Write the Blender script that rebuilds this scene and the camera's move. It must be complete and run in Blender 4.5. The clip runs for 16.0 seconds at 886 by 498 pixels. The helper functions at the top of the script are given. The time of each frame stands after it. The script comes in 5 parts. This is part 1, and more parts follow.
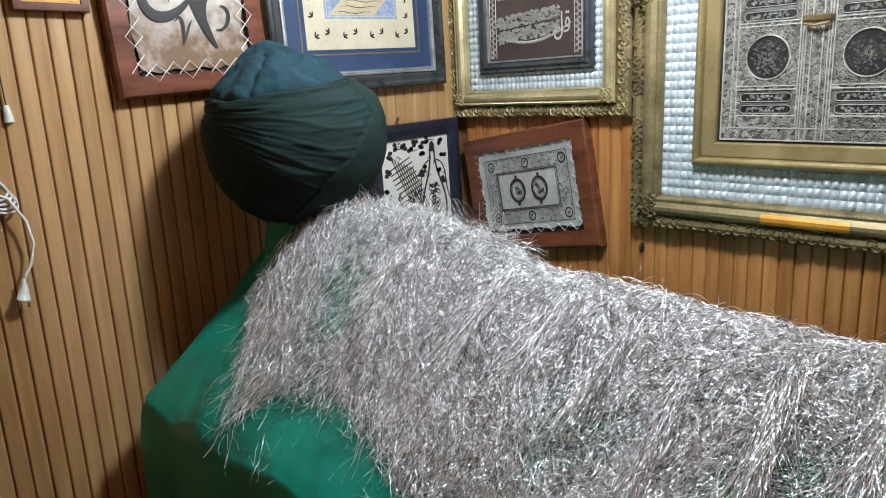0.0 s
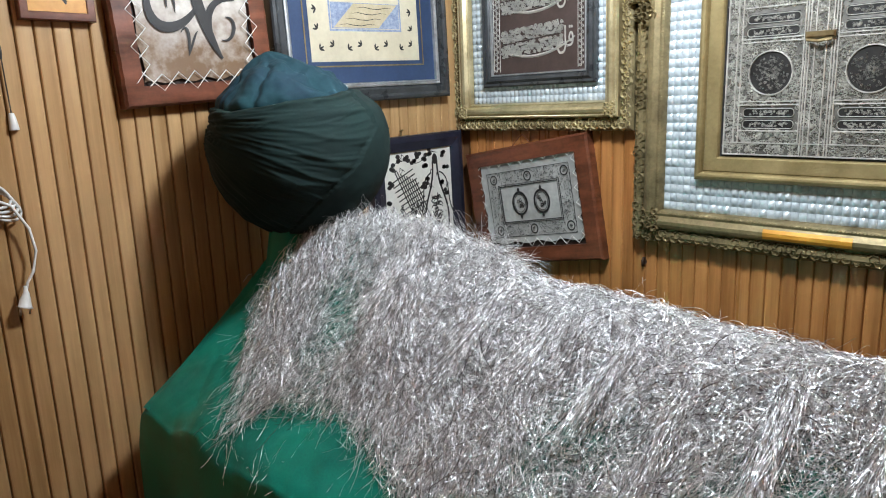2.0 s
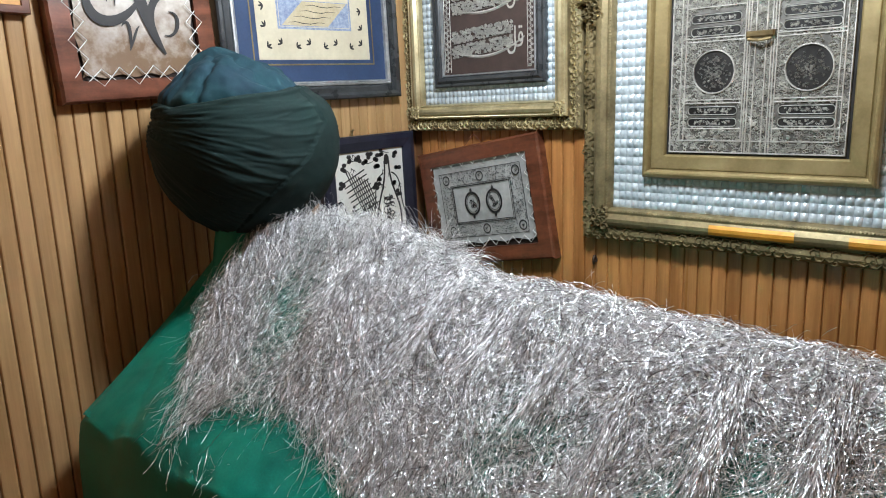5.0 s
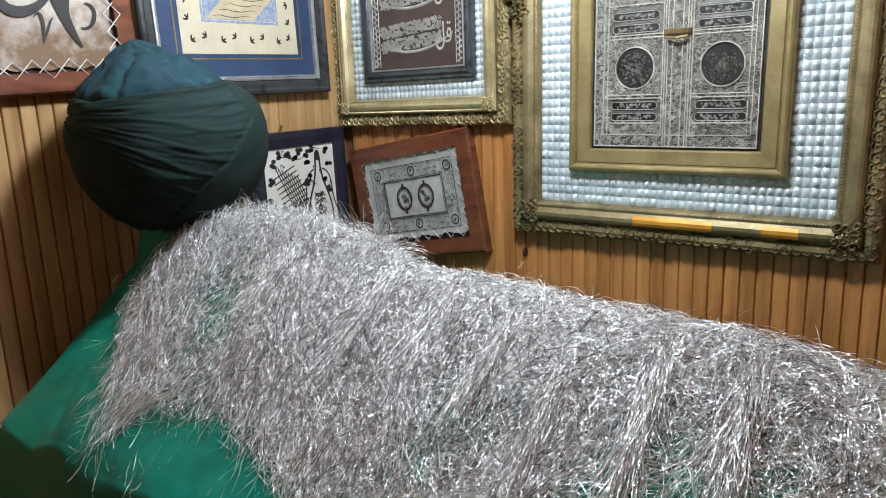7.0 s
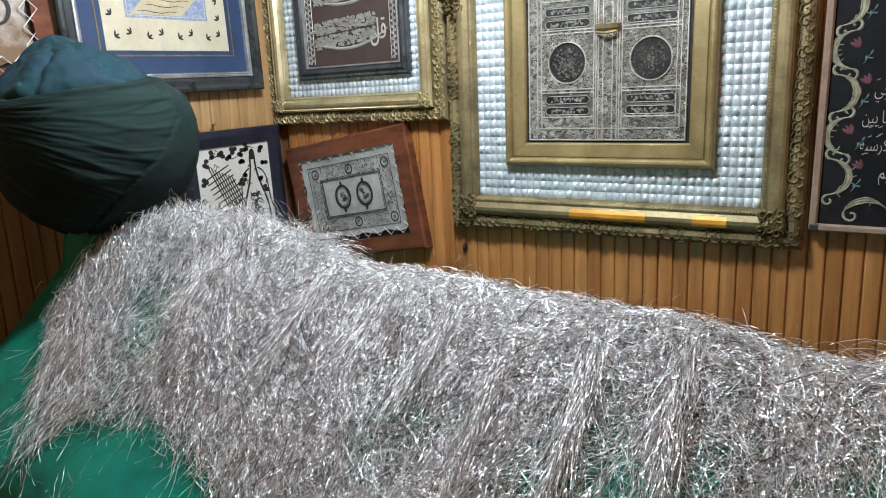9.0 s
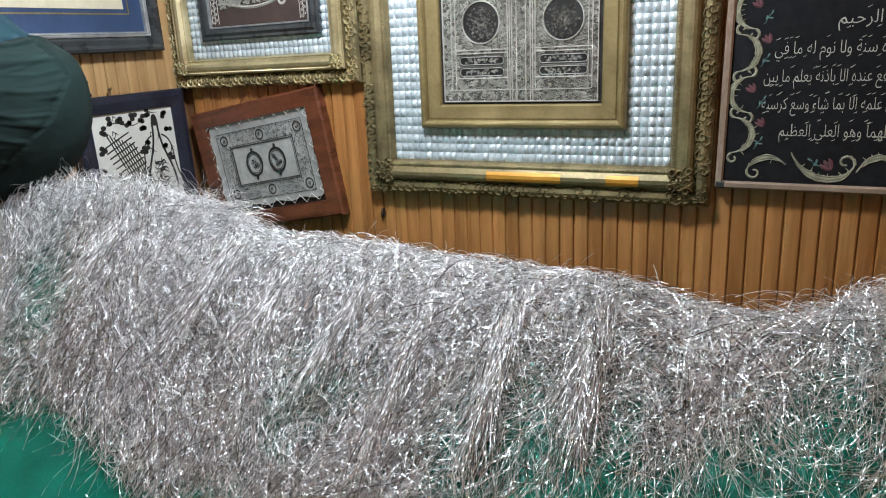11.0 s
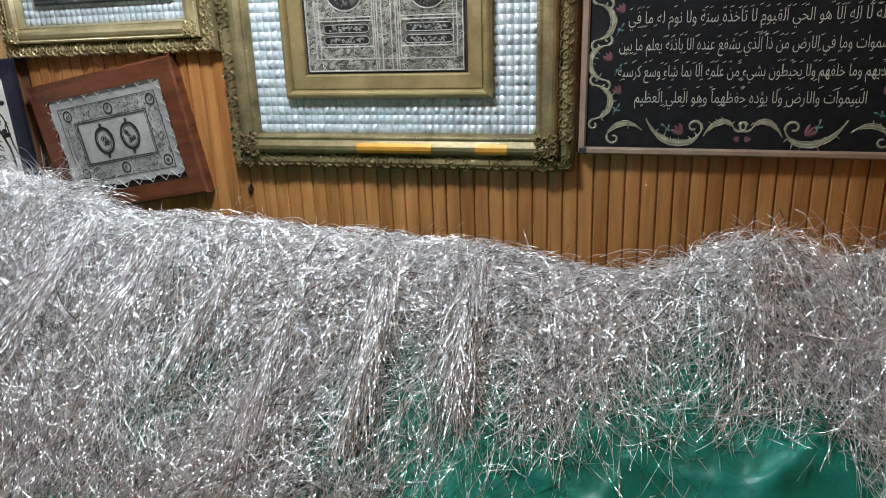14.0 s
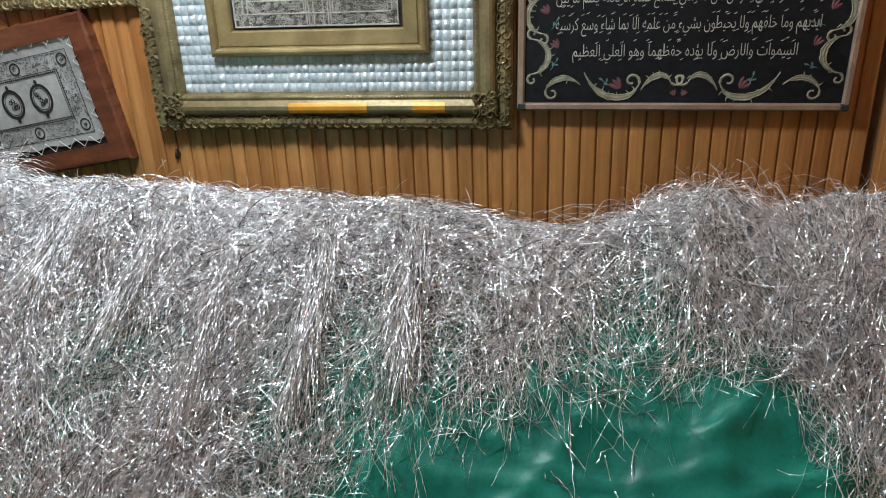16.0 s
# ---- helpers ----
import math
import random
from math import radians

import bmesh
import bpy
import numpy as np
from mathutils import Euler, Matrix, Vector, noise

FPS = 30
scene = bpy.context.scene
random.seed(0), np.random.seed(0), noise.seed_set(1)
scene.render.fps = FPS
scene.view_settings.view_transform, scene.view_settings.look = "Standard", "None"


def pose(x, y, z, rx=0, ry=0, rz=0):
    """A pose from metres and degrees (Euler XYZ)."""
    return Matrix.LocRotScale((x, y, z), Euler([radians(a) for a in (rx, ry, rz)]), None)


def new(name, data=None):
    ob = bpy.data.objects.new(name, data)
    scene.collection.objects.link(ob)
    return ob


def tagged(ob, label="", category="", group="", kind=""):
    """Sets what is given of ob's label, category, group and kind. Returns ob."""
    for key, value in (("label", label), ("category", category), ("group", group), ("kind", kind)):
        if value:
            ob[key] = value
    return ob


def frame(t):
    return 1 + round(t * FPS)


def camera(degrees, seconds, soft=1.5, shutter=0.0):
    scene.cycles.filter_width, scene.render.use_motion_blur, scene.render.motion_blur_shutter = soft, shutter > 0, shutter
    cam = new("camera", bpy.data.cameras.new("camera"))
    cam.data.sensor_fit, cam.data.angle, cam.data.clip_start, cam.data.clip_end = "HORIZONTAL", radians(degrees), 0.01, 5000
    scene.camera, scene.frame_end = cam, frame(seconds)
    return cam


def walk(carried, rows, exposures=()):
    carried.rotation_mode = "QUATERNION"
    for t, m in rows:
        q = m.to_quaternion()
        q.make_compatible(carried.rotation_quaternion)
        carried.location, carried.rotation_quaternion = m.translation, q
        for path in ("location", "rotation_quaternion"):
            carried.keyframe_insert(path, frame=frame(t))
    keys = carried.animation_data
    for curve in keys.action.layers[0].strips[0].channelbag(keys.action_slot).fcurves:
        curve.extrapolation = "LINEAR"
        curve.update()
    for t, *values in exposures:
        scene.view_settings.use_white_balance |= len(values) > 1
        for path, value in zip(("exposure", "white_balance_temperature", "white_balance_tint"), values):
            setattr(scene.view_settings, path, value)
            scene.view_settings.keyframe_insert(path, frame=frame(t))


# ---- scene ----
cam = camera(64.63, 16.0, soft=1.0, shutter=0.0)
ROWS = [
    (0.0, 1.7277, -1.8111, 1.6000, 44.877, -13.132, 2.756),
    (0.5, 1.7278, -1.8077, 1.5971, 44.926, -12.489, 2.750),
    (1.0, 1.7257, -1.8089, 1.5969, 45.388, -11.980, 2.582),
    (1.5, 1.7269, -1.8099, 1.5961, 45.111, -12.456, 2.317),
    (2.0, 1.7284, -1.8105, 1.5966, 45.183, -12.047, 2.229),
    (2.5, 1.7291, -1.8118, 1.5970, 45.204, -11.294, 2.368),
    (3.0, 1.7320, -1.8112, 1.5966, 45.466, -11.562, 2.395),
    (5.5, 1.7327, -1.7951, 1.5653, 40.354, -11.767, 2.039),
    (6.0, 1.7343, -1.7985, 1.5643, 39.236, -12.129, 2.101),
    (6.5, 1.7393, -1.8025, 1.5632, 37.812, -12.007, 2.081),
    (7.0, 1.7415, -1.8031, 1.5662, 36.105, -11.989, 2.036),
    (7.5, 1.7430, -1.8075, 1.5656, 35.171, -11.831, 2.154),
    (8.0, 1.7461, -1.8057, 1.5647, 34.449, -11.995, 1.937),
    (8.5, 1.7483, -1.8000, 1.5598, 32.942, -11.880, 2.275),
    (11.0, 1.7476, -1.7677, 1.5482, 24.792, -15.309, 2.656),
    (11.5, 1.7436, -1.7584, 1.5428, 22.946, -15.975, 3.119),
    (12.0, 1.7440, -1.7561, 1.5432, 20.936, -16.674, 2.931),
    (12.5, 1.7443, -1.7495, 1.5413, 20.090, -17.284, 3.067),
    (13.0, 1.7496, -1.7537, 1.5428, 18.292, -17.259, 3.042),
    (13.5, 1.7503, -1.7525, 1.5430, 16.213, -17.373, 2.536),
    (14.0, 1.7486, -1.7511, 1.5396, 14.449, -17.898, 2.266),
    (14.5, 1.7438, -1.7421, 1.5369, 11.877, -18.426, 2.022),
    (15.0, 1.7426, -1.7328, 1.5354, 10.106, -18.913, 2.146),
    (15.5, 1.7366, -1.7354, 1.5339, 9.242, -19.638, 2.367),
    (16.0, 1.7384, -1.7220, 1.5253, 9.199, -21.137, 2.318),
]
walk(cam, [(t, pose(x, y, z, 90 + pitch, roll, yaw)) for t, x, y, z, yaw, pitch, roll in ROWS])

# ---------------------------------------------------------------- light
world = bpy.data.worlds.new("world")
scene.world = world
world.use_nodes = True
world.node_tree.nodes["Background"].inputs[0].default_value = (0.5, 0.6, 0.75, 1)
world.node_tree.nodes["Background"].inputs[1].default_value = 0.02
scene.view_settings.exposure = 0.0
LAMP = (1.05, -0.77, 2.42)
LAMP_POWER = 81.0
lamp_data = bpy.data.lights.new("ceiling_lamp_light", "POINT")
lamp_data.shadow_soft_size, lamp_data.energy = 0.085, LAMP_POWER
lamp_data.color = (0.80, 0.905, 1.0)
lamp_light = new("ceiling_lamp_light", lamp_data)
lamp_light.matrix_world = pose(LAMP[0], LAMP[1], LAMP[2] - 0.085)

# ---------------------------------------------------------------- materials


def material(name, base, rough=0.6, metal=0.0, spec=0.5):
    m = bpy.data.materials.new(name)
    m.use_nodes = True
    b = m.node_tree.nodes["Principled BSDF"]
    b.inputs["Base Color"].default_value = (*base, 1)
    b.inputs["Roughness"].default_value = rough
    b.inputs["Metallic"].default_value = metal
    b.inputs["Specular IOR Level"].default_value = spec
    return m


def node(m, kind, **inputs):
    n = m.node_tree.nodes.new(kind)
    for k, v in inputs.items():
        n.inputs[k.replace("_", " ")].default_value = v
    return n


def link(m, a, b):
    m.node_tree.links.new(a, b)


def varied(name, dark, light, scale=(8, 8, 8), fine=60.0, rough=0.6, metal=0.0, bump=0.15, spec=0.5,
           per_object=0.0, per_island=0.0, rough_range=0.15, distance=0.002):
    """Two colours mixed by a coarse and a fine noise, with a fine relief."""
    m = material(name, light, rough, metal, spec)
    b = m.node_tree.nodes["Principled BSDF"]
    tc = node(m, "ShaderNodeTexCoord")
    mp = node(m, "ShaderNodeMapping")
    mp.inputs["Scale"].default_value = scale
    link(m, tc.outputs["Object"], mp.inputs["Vector"])
    vec = mp.outputs["Vector"]
    if per_object:
        info = node(m, "ShaderNodeObjectInfo")
        add = node(m, "ShaderNodeVectorMath")
        add.operation = "ADD"
        mul = node(m, "ShaderNodeMath")
        mul.operation = "MULTIPLY"
        mul.inputs[1].default_value = 37.0
        link(m, info.outputs["Random"], mul.inputs[0])
        link(m, vec, add.inputs[0])
        link(m, mul.outputs[0], add.inputs[1])
        vec = add.outputs[0]
    n1 = node(m, "ShaderNodeTexNoise", Scale=1.0, Detail=5.0, Roughness=0.6)
    link(m, vec, n1.inputs["Vector"])
    n2 = node(m, "ShaderNodeTexNoise", Scale=fine, Detail=3.0, Roughness=0.6)
    link(m, vec if per_object else tc.outputs["Object"], n2.inputs["Vector"])
    mix = node(m, "ShaderNodeMath")
    mix.operation = "MULTIPLY_ADD"
    mix.inputs[1].default_value = 0.35
    link(m, n2.outputs["Fac"], mix.inputs[0])
    link(m, n1.outputs["Fac"], mix.inputs[2])
    fac = mix.outputs[0]
    if per_object or per_island:
        rnd = info.outputs["Random"] if per_object else node(m, "ShaderNodeNewGeometry").outputs["Random Per Island"]
        sh = node(m, "ShaderNodeMath")
        sh.operation = "MULTIPLY_ADD"
        sh.inputs[1].default_value = per_object or per_island
        link(m, rnd, sh.inputs[0])
        link(m, fac, sh.inputs[2])
        off = node(m, "ShaderNodeMath")
        off.operation = "SUBTRACT"
        off.inputs[1].default_value = 0.5 * (per_object or per_island)
        link(m, sh.outputs[0], off.inputs[0])
        fac = off.outputs[0]
    ramp = node(m, "ShaderNodeValToRGB")
    ramp.color_ramp.elements[0].position, ramp.color_ramp.elements[0].color = 0.38, (*dark, 1)
    ramp.color_ramp.elements[1].position, ramp.color_ramp.elements[1].color = 0.95, (*light, 1)
    link(m, fac, ramp.inputs[0])
    link(m, ramp.outputs[0], b.inputs["Base Color"])
    rr = node(m, "ShaderNodeMapRange")
    rr.inputs["To Min"].default_value, rr.inputs["To Max"].default_value = max(0.05, rough - rough_range), min(1, rough + rough_range)
    link(m, n1.outputs["Fac"], rr.inputs["Value"])
    link(m, rr.outputs[0], b.inputs["Roughness"])
    if bump:
        bp = node(m, "ShaderNodeBump", Strength=bump, Distance=distance)
        link(m, fac, bp.inputs["Height"])
        link(m, bp.outputs[0], b.inputs["Normal"])
    return m


PINE = varied("honey_pine", (0.29, 0.158, 0.062), (0.54, 0.335, 0.155), (30, 30, 1.3), 5.0, 0.34, bump=0.12, per_object=0.24, distance=0.001)
PINE_ORANGE = varied("orange_varnished_pine", (0.26, 0.098, 0.026), (0.54, 0.245, 0.080), (30, 30, 1.3), 5.0, 0.32, bump=0.12, per_object=0.26, distance=0.001)
PINE_DARK = material("groove_wood", (0.17, 0.078, 0.028), 0.7)
KNOT = material("knot", (0.035, 0.015, 0.007), 0.6)
PLASTER = varied("ceiling_paint", (0.62, 0.60, 0.56), (0.80, 0.78, 0.74), (2, 2, 2), 40.0, 0.9)
CARPET = varied("carpet", (0.10, 0.015, 0.015), (0.28, 0.05, 0.04), (9, 9, 9), 180.0, 0.95, bump=0.5)
GOLD_OLD = varied("aged_gold", (0.10, 0.078, 0.038), (0.35, 0.275, 0.14), (14, 14, 14), 120.0, 0.46, 0.55, bump=0.25)
GOLD_BRIGHT = varied("bright_gold", (0.30, 0.24, 0.125), (0.72, 0.62, 0.37), (10, 10, 10), 90.0, 0.36, 0.6, bump=0.15)
GOLD_PATCH = varied("orange_gold_paint", (0.50, 0.215, 0.02), (0.72, 0.34, 0.045), (20, 20, 20), 90.0, 0.35, 0.2)
GOLD_FLAT = varied("gold_brown_paint", (0.17, 0.125, 0.05), (0.34, 0.26, 0.12), (12, 12, 12), 100.0, 0.42, 0.4)
SILVER = varied("embossed_silver", (0.48, 0.46, 0.42), (0.84, 0.82, 0.77), (30, 30, 30), 150.0, 0.36, 0.55, bump=0.2)
SILVER_BASE = varied("silver_ground", (0.07, 0.066, 0.058), (0.24, 0.228, 0.205), (40, 40, 40), 200.0, 0.45, 0.6, bump=0.3)
BLACKENED = varied("blackened_metal", (0.010, 0.010, 0.010), (0.035, 0.033, 0.031), (30, 30, 30), 200.0, 0.4, 0.3)
MAT_GREY = varied("mat_ground", (0.26, 0.30, 0.33), (0.46, 0.51, 0.54), (40, 40, 40), 160.0, 0.4, 0.3)
MOSAIC = varied("pressed_silver_mat", (0.42, 0.48, 0.52), (0.68, 0.74, 0.77), (40, 40, 40), 160.0, 0.22, 0.2, bump=0.2, per_island=0.3)
DARK_FRAME = varied("dark_grey_lacquer", (0.012, 0.014, 0.016), (0.05, 0.055, 0.06), (15, 15, 15), 100.0, 0.3)
BROWN_FIELD = varied("dark_brown_field", (0.030, 0.019, 0.016), (0.078, 0.050, 0.043), (20, 20, 20), 120.0, 0.5)
RED_WOOD = varied("red_brown_wood", (0.026, 0.008, 0.005), (0.215, 0.066, 0.030), (5, 34, 14), 60.0, 0.33, bump=0.25)
# near-black board that shows round the laced skins
NEAR_BLACK = material("near_black_board", (0.02, 0.010, 0.007), 0.7)
PARCHMENT = varied("grey_parchment", (0.25, 0.24, 0.225), (0.54, 0.53, 0.515), (14, 14, 14), 70.0, 0.6, bump=0.3)
SKIN = varied("hide_parchment", (0.17, 0.095, 0.045), (0.86, 0.82, 0.76), (8, 8, 8), 45.0, 0.55, bump=0.3)
skin_co = node(SKIN, "ShaderNodeTexCoord")
skin_xyz = node(SKIN, "ShaderNodeSeparateXYZ")
skin_low = node(SKIN, "ShaderNodeMapRange")
for key, val in (("From Min", 0.09), ("From Max", 0.23), ("To Min", -0.34), ("To Max", 0.04)):
    skin_low.inputs[key].default_value = val
skin_add = node(SKIN, "ShaderNodeMath")
skin_ramp = [q for q in SKIN.node_tree.nodes if q.type == "VALTORGB"][0]
skin_from = skin_ramp.inputs[0].links[0].from_socket
link(SKIN, skin_co.outputs["Object"], skin_xyz.inputs[0])
link(SKIN, skin_xyz.outputs[1], skin_low.inputs["Value"])
link(SKIN, skin_from, skin_add.inputs[0])
link(SKIN, skin_low.outputs[0], skin_add.inputs[1])
link(SKIN, skin_add.outputs[0], skin_ramp.inputs[0])
CORD = varied("white_cord", (0.76, 0.75, 0.72), (0.92, 0.91, 0.88), (60, 60, 60), 300.0, 0.7)
INK = material("black_ink", (0.018, 0.016, 0.016), 0.6)
GREY_INK = material("grey_ink", (0.05, 0.05, 0.052), 0.6)
PAPER = varied("cream_paper", (0.50, 0.44, 0.31), (0.70, 0.63, 0.47), (9, 9, 9), 80.0, 0.65)
PAPER_WHITE = varied("printed_white_paper", (0.60, 0.58, 0.53), (0.78, 0.76, 0.71), (9, 9, 9), 80.0, 0.5)
BLUE_MAT = varied("blue_mat_board", (0.015, 0.032, 0.080), (0.034, 0.066, 0.145), (12, 12, 12), 140.0, 0.55)
BLUE_PRINT = varied("blue_marbled_print", (0.10, 0.15, 0.30), (0.42, 0.48, 0.58), (90, 90, 90), 200.0, 0.55)
TAN_PRINT = varied("tan_print", (0.42, 0.34, 0.20), (0.60, 0.52, 0.36), (40, 40, 40), 150.0, 0.55)
SILVER_TRIM = varied("silver_trim", (0.30, 0.31, 0.32), (0.62, 0.63, 0.64), (30, 30, 30), 160.0, 0.35, 0.7)
NAVY_FRAME = varied("navy_black_frame", (0.006, 0.007, 0.014), (0.022, 0.025, 0.045), (14, 14, 14), 100.0, 0.35)
AMBER = varied("amber_print", (0.48, 0.20, 0.035), (0.72, 0.38, 0.09), (10, 10, 10), 80.0, 0.45)
BLACK_CLOTH = varied("black_velvet", (0.003, 0.003, 0.004), (0.013, 0.013, 0.015), (50, 50, 50), 300.0, 0.9, bump=0.3, spec=0.2)
THREAD = varied("cream_thread", (0.28, 0.28, 0.225), (0.56, 0.55, 0.48), (90, 90, 90), 400.0, 0.6, bump=0.5)
THREAD_OLIVE = varied("olive_thread", (0.10, 0.10, 0.06), (0.42, 0.40, 0.29), (60, 60, 60), 400.0, 0.6, bump=0.5)
THREAD_PINK = varied("rose_thread", (0.06, 0.018, 0.026), (0.20, 0.075, 0.09), (60, 60, 60), 400.0, 0.6, bump=0.5)
THREAD_TEAL = varied("teal_thread", (0.04, 0.12, 0.12), (0.14, 0.26, 0.24), (60, 60, 60), 400.0, 0.6, bump=0.5)
TAN_FRAME = varied("tan_metal_frame", (0.24, 0.165, 0.12), (0.42, 0.31, 0.24), (20, 20, 3), 120.0, 0.38, 0.3)
TURBAN = varied("dark_green_cotton", (0.003, 0.0105, 0.010), (0.0095, 0.027, 0.0245), (9, 9, 9), 420.0, 0.85, bump=0.35, spec=0.25, distance=0.001)
CAP = varied("blue_green_cotton", (0.008, 0.018, 0.040), (0.013, 0.058, 0.064), (7, 7, 9), 420.0, 0.85, bump=0.35, spec=0.25, distance=0.001)
SATIN = varied("green_satin", (0.001, 0.095, 0.068), (0.002, 0.235, 0.160), (6, 6, 6), 260.0, 0.46, bump=0.14, spec=0.32)
TINSEL = material("silver_tinsel", (0.90, 0.875, 0.87), 0.29, 0.71)
tin_rnd = node(TINSEL, "ShaderNodeNewGeometry")
# dark strands put the shade of gaps between layers into the colour
tin_gap_ramp = node(TINSEL, "ShaderNodeValToRGB")
for pos, col in ((0.0, (0.05, 0.045, 0.042)), (0.15, (0.17, 0.157, 0.152)), (0.25, (0.84, 0.83, 0.85)), (0.50, (0.98, 0.98, 1.0)), (1.0, (1.0, 0.985, 0.99))):
    el = tin_gap_ramp.color_ramp.elements[0] if pos == 0 else tin_gap_ramp.color_ramp.elements[-1] if pos == 1 else tin_gap_ramp.color_ramp.elements.new(pos)
    el.position, el.color = pos, (*col, 1)
link(TINSEL, tin_rnd.outputs["Random Per Island"], tin_gap_ramp.inputs[0])
link(TINSEL, tin_gap_ramp.outputs[0], TINSEL.node_tree.nodes["Principled BSDF"].inputs["Base Color"])
# the foil is crimped every few millimetres
tin_co = node(TINSEL, "ShaderNodeTexCoord")
tin_noise = node(TINSEL, "ShaderNodeTexNoise", Scale=290.0, Detail=0.0)
link(TINSEL, tin_co.outputs["Object"], tin_noise.inputs["Vector"])
tin_sub, tin_mul, tin_sum, tin_nor = [node(TINSEL, "ShaderNodeVectorMath") for _ in range(4)]
tin_sub.operation, tin_mul.operation, tin_sum.operation, tin_nor.operation = "SUBTRACT", "SCALE", "ADD", "NORMALIZE"
tin_sub.inputs[1].default_value = (0.5, 0.5, 0.5)
tin_mul.inputs["Scale"].default_value = 1.7
link(TINSEL, tin_noise.outputs["Color"], tin_sub.inputs[0])
link(TINSEL, tin_sub.outputs[0], tin_mul.inputs[0])
link(TINSEL, tin_mul.outputs[0], tin_sum.inputs[0])
link(TINSEL, tin_rnd.outputs["Normal"], tin_sum.inputs[1])
link(TINSEL, tin_sum.outputs[0], tin_nor.inputs[0])
link(TINSEL, tin_nor.outputs[0], TINSEL.node_tree.nodes["Principled BSDF"].inputs["Normal"])
WHITE_PLASTIC = varied("white_plastic", (0.62, 0.61, 0.58), (0.80, 0.79, 0.76), (20, 20, 20), 80.0, 0.4)
METAL = material("plug_pin", (0.6, 0.6, 0.6), 0.3, 1.0)
BRASS = varied("brass", (0.14, 0.10, 0.045), (0.34, 0.26, 0.13), (20, 20, 20), 80.0, 0.35, 0.8)
FILM = varied("clear_film", (0.55, 0.57, 0.58), (0.85, 0.87, 0.88), (30, 30, 30), 90.0, 0.15, 0.0, bump=0.4)
FILM.node_tree.nodes["Principled BSDF"].inputs["Transmission Weight"].default_value = 0.72
FILM.node_tree.nodes["Principled BSDF"].inputs["IOR"].default_value = 1.12
OPAL = material("opal_glass", (0.9, 0.9, 0.88), 0.3)
OPAL.node_tree.nodes["Principled BSDF"].inputs["Emission Color"].default_value = (1.0, 0.96, 0.9, 1)
OPAL.node_tree.nodes["Principled BSDF"].inputs["Emission Strength"].default_value = 6.0

# ---------------------------------------------------------------- mesh helpers


def mesh_from(name, verts, faces, mat, smooth=False):
    me = bpy.data.meshes.new(name)
    me.from_pydata([tuple(v) for v in verts], [], [tuple(f) for f in faces])
    me.materials.append(mat)
    if smooth:
        me.polygons.foreach_set("use_smooth", [True] * len(me.polygons))
    me.update()
    return me


def part(name, me, parent, label=""):
    ob = new(name, me)
    ob.parent = parent
    return tagged(ob, label)


def thing(name, m, label, category, group="", kind=""):
    ob = new(name)
    ob.matrix_world = m
    ob.empty_display_size = 0.05
    return tagged(ob, label, category, group, kind)


